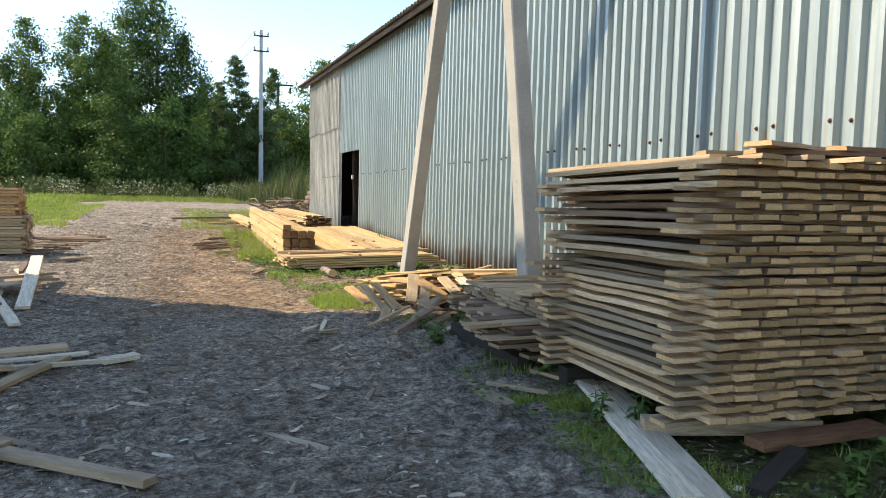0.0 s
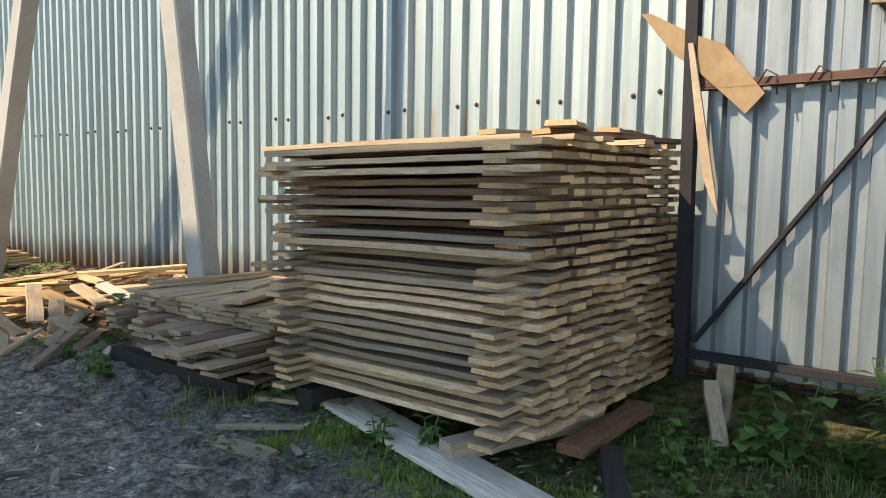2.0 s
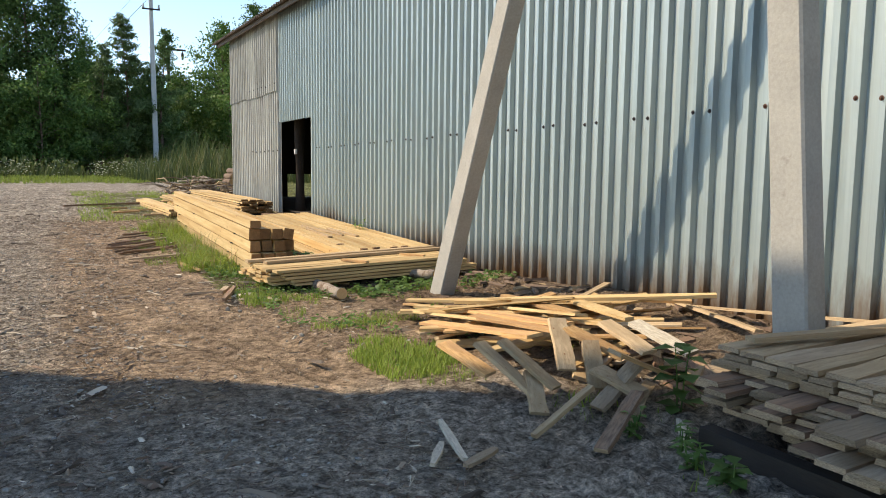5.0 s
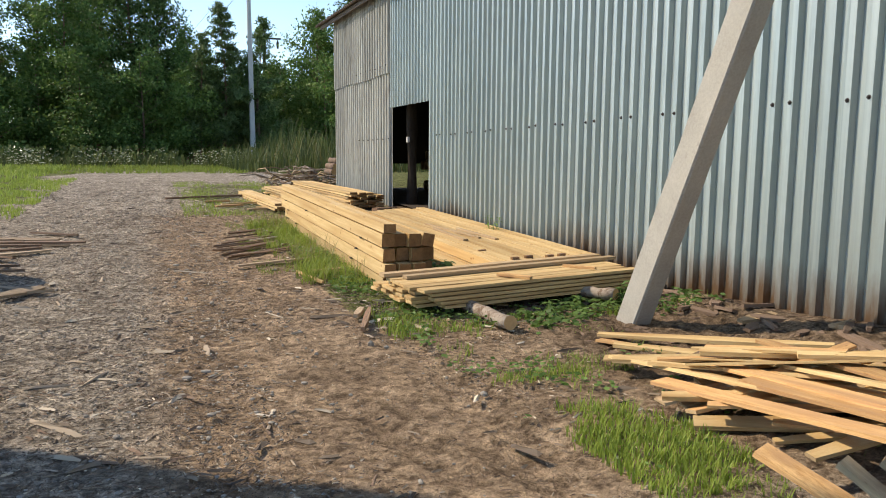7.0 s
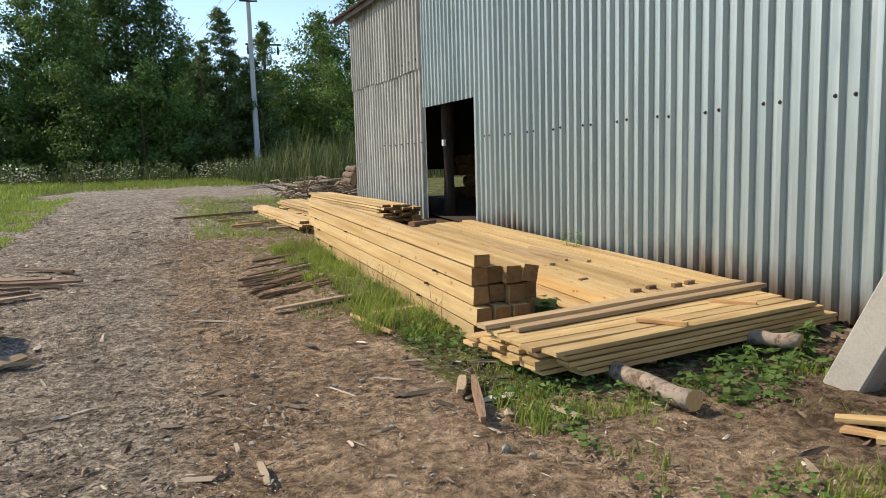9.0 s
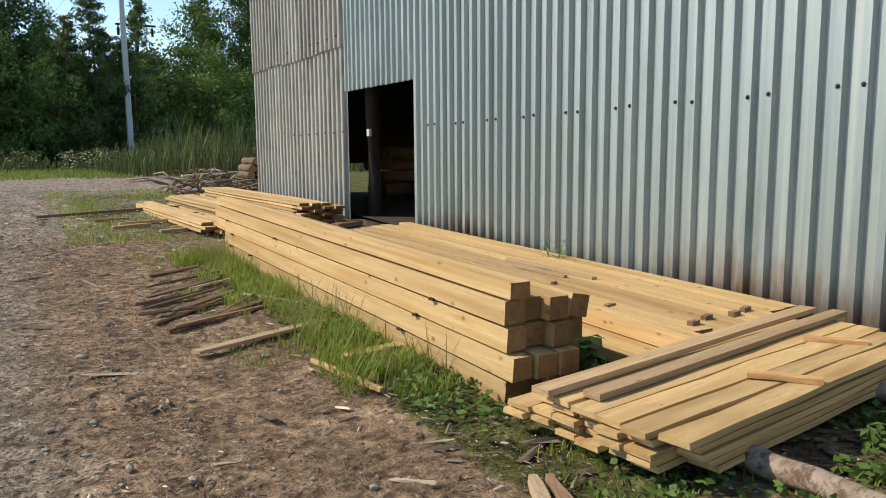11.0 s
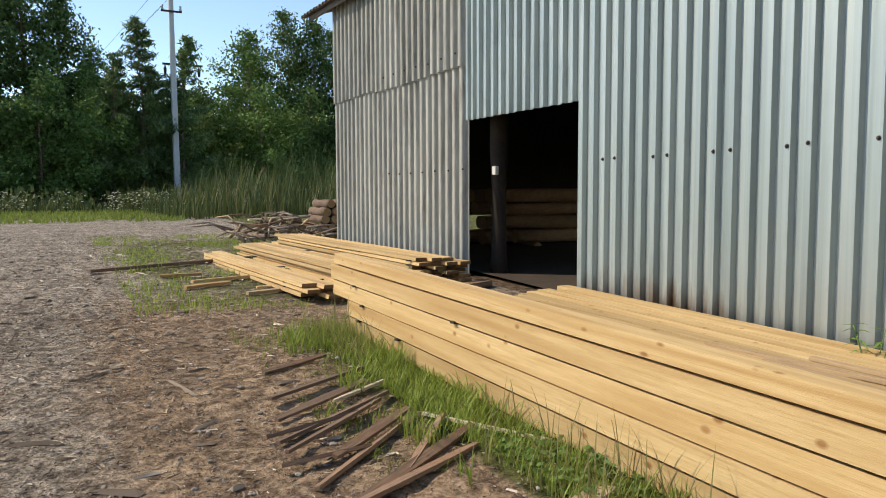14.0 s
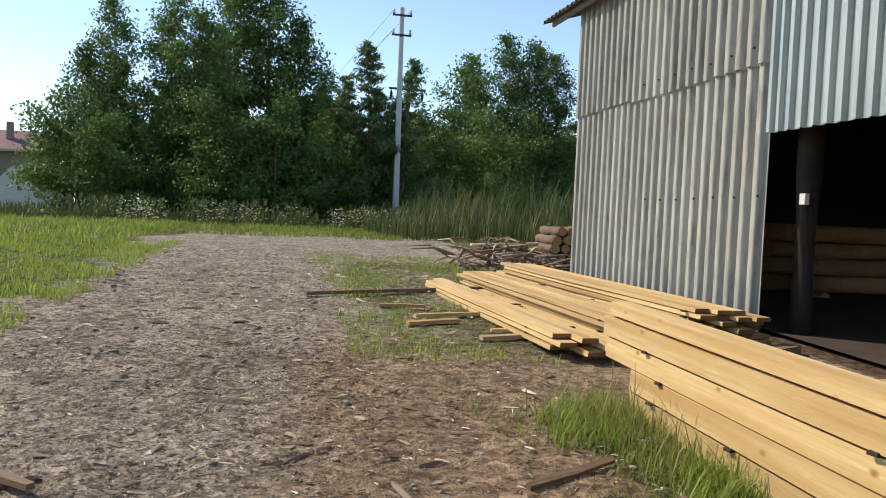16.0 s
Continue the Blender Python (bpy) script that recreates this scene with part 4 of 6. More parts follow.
# ---- gate ----
def gate():
    t = thing("gate", (3.1, 1.8, 0.3), "steel-framed gate leaf clad in ribbed galvanised sheet", "gate")
    gx = 3.1
    for k in range(4):
        me = rib_sheet(4, 0.176, 0.05, 0.085, 0.014, 0, 2.9, M_GATE, 0.002, 30 + k)
        attach("sheet", me, t, Matrix.Translation((gx + 0.08, 2.98 - 0.705 * (k + 1), 0.36)))

    def bar(name, p, q, w, d, mat=M_RUST, label=""):
        bm = bmesh.new()
        prism(bm, p, q, (w, d), (w, d), 0, 0.003)
        part(name, bm, mat, t, label)

    bar("post", (gx - 0.03, 3.03, 0.3), (gx - 0.03, 3.06, 3.3), 0.075, 0.075, M_SHADEBLACK)
    bar("bottom_rail", (gx, 3.02, 0.44), (gx, 0.1, 0.44), 0.06, 0.05, M_SHADEBLACK)
    bar("middle_rail", (gx, 3.0, 2.055), (gx, 0.1, 2.1), 0.05, 0.05)
    bar("rail_flange", (gx - 0.03, 3.0, 2.03), (gx - 0.03, 0.1, 2.075), 0.06, 0.008)
    bar("top_rail", (gx, 3.03, 3.2), (gx, 0.1, 3.2), 0.06, 0.06)
    bar("brace", (gx, 2.97, 0.52), (gx, 1.92, 2.01), 0.07, 0.025, M_SHADEBLACK)
    bar("brace", (gx, 1.86, 2.11), (gx, 2.6, 3.15), 0.09, 0.03)
    bar("brace", (gx, 1.78, 2.11), (gx, 1.1, 3.15), 0.09, 0.03)
    bar("brace", (gx, 1.75, 2.01), (gx, 0.7, 0.52), 0.07, 0.025, M_SHADEBLACK)
    bm = bmesh.new()
    bevel_box(bm, Matrix.Translation((gx - 0.035, 1.82, 2.1)), (0.008, 0.3, 0.24), 0.001)
    part("gusset", bm, M_RUST, t)
    bm = bmesh.new()
    bevel_box(bm, Matrix.Translation((gx - 0.035, 2.96, 2.09)), (0.008, 0.16, 0.1), 0.001)
    part("gusset", bm, M_RUST, t)
    bm = bmesh.new()
    bevel_box(bm, pose(gx + 0.02, 2.78, 0.22, 4, 0, 0), (0.05, 0.1, 0.44), 0.004)
    part("leg", bm, M_GREY, t, "grey wooden leg")
    for y in (2.62, 2.35, 2.05):
        bm = bmesh.new()
        tube(bm, [(gx - 0.05, y + 0.06, 2.02), (gx - 0.055, y, 2.12), (gx - 0.02, y - 0.05, 2.09), (gx - 0.05, y - 0.06, 1.98)], (0.006,) * 4, 5)
        part("wire_tie", bm, M_DARKSTEEL, t)
    # a strip of ply wired on behind the post and a split slat beside it
    bm = bmesh.new()
    pts = [(3.37, 2.51), (3.3, 2.5), (3.05, 2.36), (2.86, 2.28), (2.62, 1.99), (2.72, 1.88), (3.05, 2.18), (3.15, 2.24)]
    f = [[bm.verts.new((gx - 0.06 + dx, y, z)) for y, z in pts] for dx in (0, 0.012)]
    bm.faces.new(f[0])
    bm.faces.new(f[1][::-1])
    for i in range(len(pts)):
        bm.faces.new((f[0][i], f[1][i], f[1][(i + 1) % len(pts)], f[0][(i + 1) % len(pts)]))
    bmesh.ops.recalc_face_normals(bm, faces=bm.faces)
    part("ply_strip", bm, M_PLY, t, "torn strip of orange plywood")
    bm = bmesh.new()
    pts = [(3.06, 2.3), (3.03, 2.3), (2.83, 1.27), (2.93, 1.5), (2.98, 1.75)]
    f = [[bm.verts.new((gx - 0.085 + dx, y, z)) for y, z in pts] for dx in (0, 0.02)]
    bm.faces.new(f[0])
    bm.faces.new(f[1][::-1])
    for i in range(len(pts)):
        bm.faces.new((f[0][i], f[1][i], f[1][(i + 1) % len(pts)], f[0][(i + 1) % len(pts)]))
    bmesh.ops.recalc_face_normals(bm, faces=bm.faces)
    part("slat", bm, M_GREY, t, "pointed split wooden slat")
    bm = bmesh.new()
    bevel_box(bm, pose(gx - 0.06, 1.75, 2.47, 3, 0, 0), (0.04, 0.75, 0.16), 0.005)
    part("board", bm, M_GREY, t, "grey board nailed along the top")


gate()
loose_board("plank", (2.72, 2.66, 0.03), (2.98, 2.82, 0.32), 0.09, 0.03, M_GREY, "short grey plank propped against the gate", "plank")


# ---- scrap pile ----
def scrap_pile():
    rng = random.Random(12)
    for i in range(42):
        k = rng.random()
        p = Vector((1.45 + rng.gauss(0, 0.16) + 0.25 * k, 10.1 + rng.gauss(0, 0.45) - 0.7 * k, 0))
        q = Vector((rng.uniform(2.2, 3.35), rng.uniform(7.9, 9.9), 0))
        reach = rng.uniform(0.8, 1.9)
        if (q - p).length > reach:
            p = p + (q - p) * rng.choice((0.0, 0.0, 0.3))
            q = p + (q - p).normalized() * reach
        hump = rng.random()
        p.z = floor_z(p.x, p.y) + 0.03 + 0.2 * hump
        q.z = floor_z(q.x, q.y) + 0.06 + 0.3 * hump * rng.uniform(0.6, 1.1)
        loose_board("offcut", p, q, rng.uniform(0.05, 0.13), rng.uniform(0.012, 0.024), rng.choice((M_SCRAP, M_SCRAP, M_FRESH, M_FRESH, M_TAN)), "long yellow sawn offcut on the scrap pile", "offcut", "offcuts on the scrap pile", rng.uniform(-18, 18), rng.random() < 0.5, M_TAN)
    # short board ends tipped over the front of the pile
    for p, q, w, mt in (
        ((0.95, 8.38, 0.36), (1.13, 7.98, 0.1), 0.13, M_TAN), ((1.08, 8.3, 0.38), (1.27, 7.93, 0.13), 0.14, M_TAN), ((1.2, 8.1, 0.2), (1.05, 7.8, 0.03), 0.12, M_TAN),
        ((1.56, 8.34, 0.48), (1.44, 8.04, 0.2), 0.13, M_TAN), ((1.62, 8.04, 0.38), (1.5, 7.8, 0.13), 0.13, M_TAN), ((1.6, 8.28, 0.43), (1.8, 7.9, 0.28), 0.13, M_SCRAP),
        ((1.45, 7.6, 0.42), (1.96, 7.62, 0.2), 0.12, M_SCRAP), ((1.3, 7.62, 0.22), (0.8, 7.5, 0.03), 0.045, M_TAN), ((1.5, 7.44, 0.21), (1.0, 7.16, 0.03), 0.09, M_OLD),
        ((1.68, 7.64, 0.33), (1.34, 7.61, 0.08), 0.12, M_GREY), ((1.5, 7.82, 0.26), (1.55, 7.46, 0.19), 0.14, M_TAN), ((1.87, 8.2, 0.46), (1.88, 7.75, 0.34), 0.14, M_TAN),
        ((2.05, 8.1, 0.46), (2.1, 7.6, 0.34), 0.13, M_SILVER), ((0.85, 8.7, 0.3), (1.0, 8.3, 0.16), 0.12, M_SCRAP),
    ):
        loose_board("offcut", p, q, w, 0.026, mt, "short grey-brown board end tipped off the scrap pile", "offcut", "board ends on the scrap pile", rng.uniform(-8, 8), False, M_TAN)
    for i in range(22):
        y = rng.uniform(7.5, 8.9)
        x = 1.35 + 0.2 * (y - 7.2) + rng.uniform(0.0, 0.65)
        L = rng.uniform(0.28, 0.58)
        ang = radians(218 + rng.gauss(0, 40))
        p = Vector((x + 0.35, y + 0.2, floor_z(x, y) + rng.uniform(0.06, 0.26)))
        q = p + Vector((math.cos(ang) * L, math.sin(ang) * L, -rng.uniform(0.05, 0.3) * L - 0.02))
        q.z = max(q.z, floor_z(q.x, q.y) + 0.02)
        loose_board("offcut", p, q, rng.uniform(0.08, 0.13), rng.uniform(0.018, 0.03), rng.choice((M_GREY, M_OLD, M_TAN)), "short grey-brown board end tipped off the scrap pile", "offcut", "board ends on the scrap pile", rng.uniform(-20, 20), False, M_TAN)
    for p, q, w in (((1.5, 10.75, 0.12), (1.71, 8.23, 0.4), 0.11), ((1.43, 10.15, 0.12), (1.42, 8.4, 0.36), 0.13), ((2.3, 10.2, 0.3), (2.0, 8.7, 0.42), 0.14), ((2.7, 9.55, 0.36), (3.44, 8.9, 0.38), 0.12), ((1.75, 10.0, 0.24), (1.65, 8.35, 0.43), 0.13), ((2.0, 10.3, 0.22), (1.9, 8.5, 0.45), 0.12), ((2.5, 9.5, 0.38), (2.1, 8.2, 0.46), 0.13), ((1.62, 9.6, 0.27), (1.6, 8.3, 0.4), 0.14)):
        loose_board("offcut", p, q, w, 0.024, rng.choice((M_FRESH, M_SCRAP)), "long pale sawn offcut on the scrap pile", "offcut", "offcuts on the scrap pile", rng.uniform(-8, 8), rng.random() < 0.4, M_FRESH)
    for p, q, w in (((1.39, 10.62, 0.14), (2.9, 9.3, 0.3), 0.12), ((1.23, 9.86, 0.13), (2.6, 8.9, 0.28), 0.13), ((1.91, 11.6, 0.05), (3.0, 10.2, 0.2), 0.12), ((1.87, 11.3, 0.04), (2.7, 10.0, 0.12), 0.13), ((2.0, 9.6, 0.38), (3.3, 8.5, 0.5), 0.11), ((1.7, 10.1, 0.3), (3.2, 8.9, 0.42), 0.1)):
        loose_board("offcut", p, q, w, 0.03, M_FRESH, "long pale sawn offcut on the scrap pile", "offcut", "offcuts on the scrap pile", 6, True, M_FRESH)


scrap_pile()
# bark and slab litter along the wall foot
rng = random.Random(77)
for i in range(34):
    x, y = rng.uniform(3.15, 3.7), rng.uniform(7.4, 13.0)
    a = rng.uniform(0, math.pi)
    L = rng.uniform(0.15, 0.6)
    d = Vector((math.cos(a), math.sin(a), 0)) * L / 2
    c = Vector((x, y, floor_z(x, y) + 0.03))
    d.x = min(d.x, 3.72 - x)
    loose_board("bark_slab", c - d, c + d, rng.uniform(0.05, 0.12), 0.03, M_BARK if rng.random() < 0.7 else M_TAN, "dark strip of bark by the wall foot", "bark", "bark by the wall", rng.uniform(-20, 20), True)
for p, q in (((3.2, 6.3, 0.63), (3.6, 9.0, 0.3)), ((3.3, 5.9, 0.66), (3.55, 7.6, 0.45)), ((3.1, 7.9, 0.34), (3.65, 9.4, 0.3)), ((3.35, 5.2, 0.66), (3.6, 6.6, 0.63))):
    loose_board("slat", p, q, 0.08, 0.025, M_TAN, "thin pale slat lying against the wall foot", "slat", "slats by the wall", 8)

# ---- loose planks and sticks on the ground ----
for p, q, w, t_, mt, lab in (
    ((1.9, 4.95), (1.2, 2.75), 0.14, 0.03, M_SILVER, "long bleached silver plank lying in the grass"),
    ((2.02, 4.8), (1.32, 2.7), 0.15, 0.03, M_SILVER, "long bleached silver plank lying in the grass"),
    ((1.66, 5.32), (1.9, 4.72), 0.12, 0.03, M_TAN, "short tan plank end lying in the grass"),
    ((0.98, 4.85), (1.03, 4.42), 0.13, 0.02, M_GREY, "short grey board end on the dirt"),
    ((1.12, 5.02), (1.43, 4.62), 0.06, 0.03, M_GREY, "thin grey board end on the dirt"),
    ((-1.95, 4.27), (-1.2, 3.63), 0.09, 0.04, M_GREY, "grey batten lying on the dirt"),
    ((-2.9, 6.2), (-1.6, 6.38), 0.06, 0.03, M_SILVER, "thin silvery batten lying on the dirt"),
    ((-1.66, 6.36), (-1.4, 6.5), 0.12, 0.04, M_SILVER, "splintered silvery plank end on the dirt"),
    ((-2.45, 5.2), (-1.95, 6.6), 0.12, 0.03, M_TAN, "tan board end lying on the dirt"),
    ((-2.2, 4.0), (-2.0, 4.4), 0.2, 0.04, M_TAN, "tan board end lying on the dirt"),
    ((0.44, 7.95), (0.28, 7.36), 0.05, 0.02, M_SILVER, "thin silvery splinter on the dirt"),
    ((0.1, 7.38), (0.28, 7.62), 0.05, 0.02, M_SILVER, "thin silvery splinter on the dirt"),
    ((0.25, 7.3), (0.5, 7.42), 0.06, 0.02, M_GREY, "thin grey splinter on the dirt"),
    ((1.7, 7.3), (1.35, 6.85), 0.06, 0.015, M_SILVER, "curved silvery bark strip on the dirt"),
    ((-0.6, 16.2), (0.57, 16.62), 0.13, 0.025, M_GREY, "dark weathered plank lying beside the grass"),
    ((0.27, 15.52), (0.85, 15.6), 0.13, 0.035, M_FRESH, "short pale board end beside the grass"),
    ((0.07, 15.58), (0.22, 14.75), 0.05, 0.03, M_FRESH, "thin pale batten lying on the dirt"),
    ((0.37, 13.27), (0.08, 12.45), 0.06, 0.04, M_OLD, "thin brown stick lying beside the grass"),
    ((0.3, 13.3), (0.16, 13.0), 0.07, 0.04, M_GREY, "short dark stick lying beside the grass"),
    ((1.56, 13.22), (1.78, 13.06), 0.05, 0.02, M_FRESH, "small pale chip of board in the weeds"),
    ((1.85, 11.5), (2.0, 11.2), 0.1, 0.02, M_SCRAP, "reddish board end on the bare earth"),
    ((-1.3, 26.25), (0.75, 26.95), 0.1, 0.05, M_OLD, "long thin grey pole lying on the grass"),
    ((-0.42, 25.3), (0.16, 25.25), 0.1, 0.04, M_SCRAP, "orange offcut lying on the grass"),
    ((-0.1, 24.5), (1.0, 24.8), 0.08, 0.04, M_FRESH, "pale batten lying on the grass"),
    ((-0.27, 24.0), (0.35, 24.2), 0.1, 0.04, M_SCRAP, "orange offcut lying on the grass"),
    ((0.35, 23.2), (1.15, 23.4), 0.08, 0.04, M_TAN, "brown batten lying on the grass"),
    ((0.58, 23.65), (1.12, 23.72), 0.06, 0.03, M_FRESH, "pale batten lying on the grass"),
    ((0.28, 18.1), (0.72, 17.3), 0.03, 0.02, M_SILVER, "thin white stick in the grass"),
    ((-0.15, 18.6), (0.35, 18.9), 0.03, 0.02, M_SILVER, "thin white stick in the grass"),
):
    loose_board("plank", lie(*p, t_ / 2 + 0.022), lie(*q, t_ / 2 + 0.025), w, t_, mt, lab, "plank", "", random.uniform(-6, 6), w < 0.08, mt)
rng = random.Random(31)
for p, q in (((-0.70, 17.3), (0.1, 18.0)), ((-0.65, 17.0), (0.45, 17.75)), ((-0.6, 17.0), (0.3, 17.45)), ((-0.72, 17.75), (0.15, 18.5)), ((-0.7, 18.0), (0.25, 18.6)), ((-0.6, 18.4), (0.2, 18.9)), ((-0.75, 18.1), (-0.1, 18.3)), ((-0.5, 17.6), (0.2, 18.15)), ((-0.8, 17.6), (-0.25, 17.7)), ((-0.4, 19.5), (0.2, 19.8)), ((-0.55, 18.75), (0.3, 19.2)), ((-0.2, 17.3), (0.35, 17.95))):
    loose_board("slab", lie(p[0], p[1], rng.uniform(0.02, 0.06)), lie(q[0], q[1], rng.uniform(0.03, 0.07)), rng.uniform(0.04, 0.085), 0.022, M_OLD if rng.random() < 0.7 else M_BARK, "brown split slab with bark lying by the grass", "slab", "slabs by the grass", rng.uniform(-25, 25), True)
log("log", (1.28, 13.05, 0.08), (1.33, 12.1, 0.075), 0.065, 60, "short thin log with flaking bark beside the board pack", bark=M_DEADBARK)
log("log", (2.66, 13.1, 0.11), (2.84, 12.72, 0.14), 0.06, 61, "short thin log with flaking bark near the strut", bark=M_DEADBARK)

# heap of slabs and planks on the far side of the track
for i in range(26):
    x, y = rng.uniform(-4.6, -3.15), rng.uniform(9.6, 13.5)
    a = radians(rng.gauss(70, 30))
    L = rng.uniform(0.6, 1.8)
    c = Vector((x, y, 0.06 + rng.uniform(0, 0.35) * min(1, (-3.0 - x))))
    d = Vector((math.cos(a), math.sin(a), rng.uniform(-0.06, 0.06))) * L / 2
    loose_board("slab", c - d, c + d, rng.uniform(0.08, 0.16), 0.035, rng.choice((M_GREY, M_SILVER, M_BARK)), "grey slab on the heap across the track", "slab", "slabs across the track", rng.uniform(-20, 20), rng.random() < 0.5)
loose_board("plank", (-2.74, 9.35, 0.04), (-3.05, 12.3, 0.36), 0.17, 0.035, M_SILVER, "long pale plank propped on the slab heap", "plank")
loose_board("plank", (-2.62, 8.3, 0.03), (-3.2, 10.2, 0.1), 0.12, 0.03, M_SILVER, "pale plank lying on the slab heap", "plank")
for i in range(14):
    x, y = rng.uniform(-3.3, -2.2), rng.uniform(5.6, 7.6)
    a = radians(rng.gauss(35, 22))
    L = rng.uniform(0.5, 1.3)
    d = Vector((math.cos(a), math.sin(a), 0)) * L / 2
    loose_board("plank", Vector(lie(x, y, 0.03 + 0.012 * i)) - d, Vector(lie(x, y, 0.04 + 0.012 * i)) + d, rng.uniform(0.06, 0.13), 0.025, rng.choice((M_SILVER, M_TAN, M_SILVER)), "weathered board end on the litter beside the track", "plank", "board ends beside the track", rng.uniform(-8, 8))


def side_stack():
    t = thing("board_stack", (-4.6, 16.4, 0.06), "stack of orange-brown boards across the track", "board stack")
    r = random.Random(3)
    for layer in range(24):
        z = 0.12 + layer * 0.052
        red = layer > 13
        for i in range(5):
            y = 16.0 + i * 0.2
            x1 = -3.86 - (0.1 if red else 0) + r.uniform(-0.05, 0.04)
            attach("board", board_mesh(M_SCRAP if red else M_TAN, M_SCRAP if red else M_TAN), t, along((x1 - 2.4, y, z), (x1, y, z), 0.19, 0.045))
        attach("sticker", board_mesh(M_GREY), t, along((-4.1, 15.9, z - 0.026), (-4.1, 16.9, z - 0.026), 0.06, 0.012))


side_stack()
for i in range(20):
    x, y = rng.uniform(-4.2, -2.9), rng.uniform(14.8, 20)
    a = radians(rng.gauss(10, 25))
    L = rng.uniform(0.4, 1.4)
    d = Vector((math.cos(a), math.sin(a), 0)) * L / 2
    c = Vector(lie(x, y, 0.03 + rng.uniform(0, 0.05)))
    loose_board("slab", c - d, c + d, rng.uniform(0.07, 0.13), 0.03, rng.choice((M_BARK, M_BARK, M_GREY)), "reddish slab of bark and wood beside the track", "slab", "slabs beside the track", rng.uniform(-15, 15), True)

# branches and firewood behind the packs
for i in range(80):
    x, y = rng.uniform(1.9, 4.1), rng.uniform(30.0, 32.4)
    heap = 0.62 * (1 - abs(x - 3.1) / 1.6) * (1 - abs(y - 31.2) / 1.9)
    a = radians(rng.uniform(0, 360))
    L = rng.uniform(0.4, 1.2)
    p = Vector((x, y, floor_z(x, y) + rng.uniform(0.04, 0.12 + max(heap, 0.05))))
    q = p + Vector((math.cos(a) * L, math.sin(a) * L * 0.6, rng.uniform(-0.25, 0.3)))
    q.z = max(q.z, floor_z(q.x, q.y) + 0.04)
    bm = bmesh.new()
    m_ = p.lerp(q, 0.5) + Vector((rng.uniform(-0.08, 0.08), rng.uniform(-0.08, 0.08), rng.uniform(-0.02, 0.16)))
    r0 = rng.uniform(0.02, 0.05)
    tube(bm, [p, p.lerp(m_, 0.6), m_, q], (r0, r0 * 0.9, r0 * 0.75, r0 * 0.4), 6)
    solid("branch", bm, rng.choice((M_BARK, M_DEADBARK, M_DEADBARK, M_TAN)), "dry peeled branch on the brush heap by the shed", "branch", "branches on the brush heap")
loose_board("plank", (2.3, 31.3, 0.96), (3.9, 31.6, 1.02), 0.1, 0.04, M_SILVER, "pale plank lying on the brush heap", "plank")
for row in range(5):
    for i in range(4 - row // 3):
        z = 0.55 + row * 0.19
        x = 3.93 + 0.07 * row + i * 0.24 + rng.uniform(-0.03, 0.03)
        log("firewood", (x, 31.0 + rng.uniform(-0.06, 0.06), z), (x, 32.2, z), rng.uniform(0.09, 0.115), 100 + row * 9 + i, "short round of pine in the firewood pile", "firewood pile", "firewood", M_BARK)


bm = bmesh.new()
bevel_box(bm, Matrix.Translation((4.15, 23.42, 1.9)), (0.06, 0.1, 0.13), 0.006)
solid("switch_box", bm, rough_mat("white_plastic", (0.55, 0.55, 0.53), (0.65, 0.65, 0.63), 4, 30, 0.5), "small white switch box on the shed post", "switch box")


# ---- power poles and wires ----
def line_pole():
    t = thing("power_pole", (4.95, 60, 0.7), "tall grey concrete power pole with two crossarms", "power pole")
    bm = bmesh.new()
    prism(bm, (4.98, 60, 0.3), (4.9, 60, 13.7), (0.42, 0.36), (0.26, 0.24), 0, 0.03)
    part("pole", bm, M_FARPOLE, t)
    for z in (13.2, 12.05):
        bm = bmesh.new()
        bevel_box(bm, Matrix.Translation((4.9, 59.8, z)), (1.15, 0.1, 0.1))
        arm = part("crossarm", bm, M_DARKSTEEL, t)
        for x in (4.4, 5.4):
            bm = bmesh.new()
            tube(bm, [(x, 59.8, z), (x, 59.8, z + 0.12), (x, 59.8, z + 0.2), (x, 59.8, z + 0.32)], (0.03, 0.09, 0.05, 0.07), 8)
            part("insulator", bm, M_FARPOLE, arm)


line_pole()


def timber_pole():
    t = thing("power_pole", (8.6, 80, 0.8), "distant dark wooden power pole with one long crossarm", "power pole")
    bm = bmesh.new()
    tube(bm, [(8.4, 80, 0.5), (8.7, 80, 12.6)], (0.2, 0.14), 8)
    part("pole", bm, M_DARK, t)
    bm = bmesh.new()
    bevel_box(bm, Matrix.Translation((8.6, 79.8, 12.3)), (3.2, 0.14, 0.16))
    part("crossarm", bm, M_DARK, t)
    for x in (7.2, 9.9):
        bm = bmesh.new()
        tube(bm, [(x, 79.8, 12.2), (x, 79.8, 11.9), (x, 79.8, 11.4)], (0.03, 0.13, 0.09), 8)
        part("insulator", bm, M_DARK, t)


timber_pole()
for x, z in ((4.4, 13.5), (5.4, 13.5), (4.4, 12.35)):
    bm = bmesh.new()
    p, q = Vector((x, 59.8, z)), Vector((x - 14, 150, 10.5))
    pts = [p.lerp(q, i / 16) - Vector((0, 0, 2.2 * math.sin(math.pi * i / 16))) for i in range(17)]
    tube(bm, pts, [0.012] * 17, 4)
    solid("wire", bm, M_DARKSTEEL, "thin dark overhead wire leaving the power pole", "wire", "overhead wires")


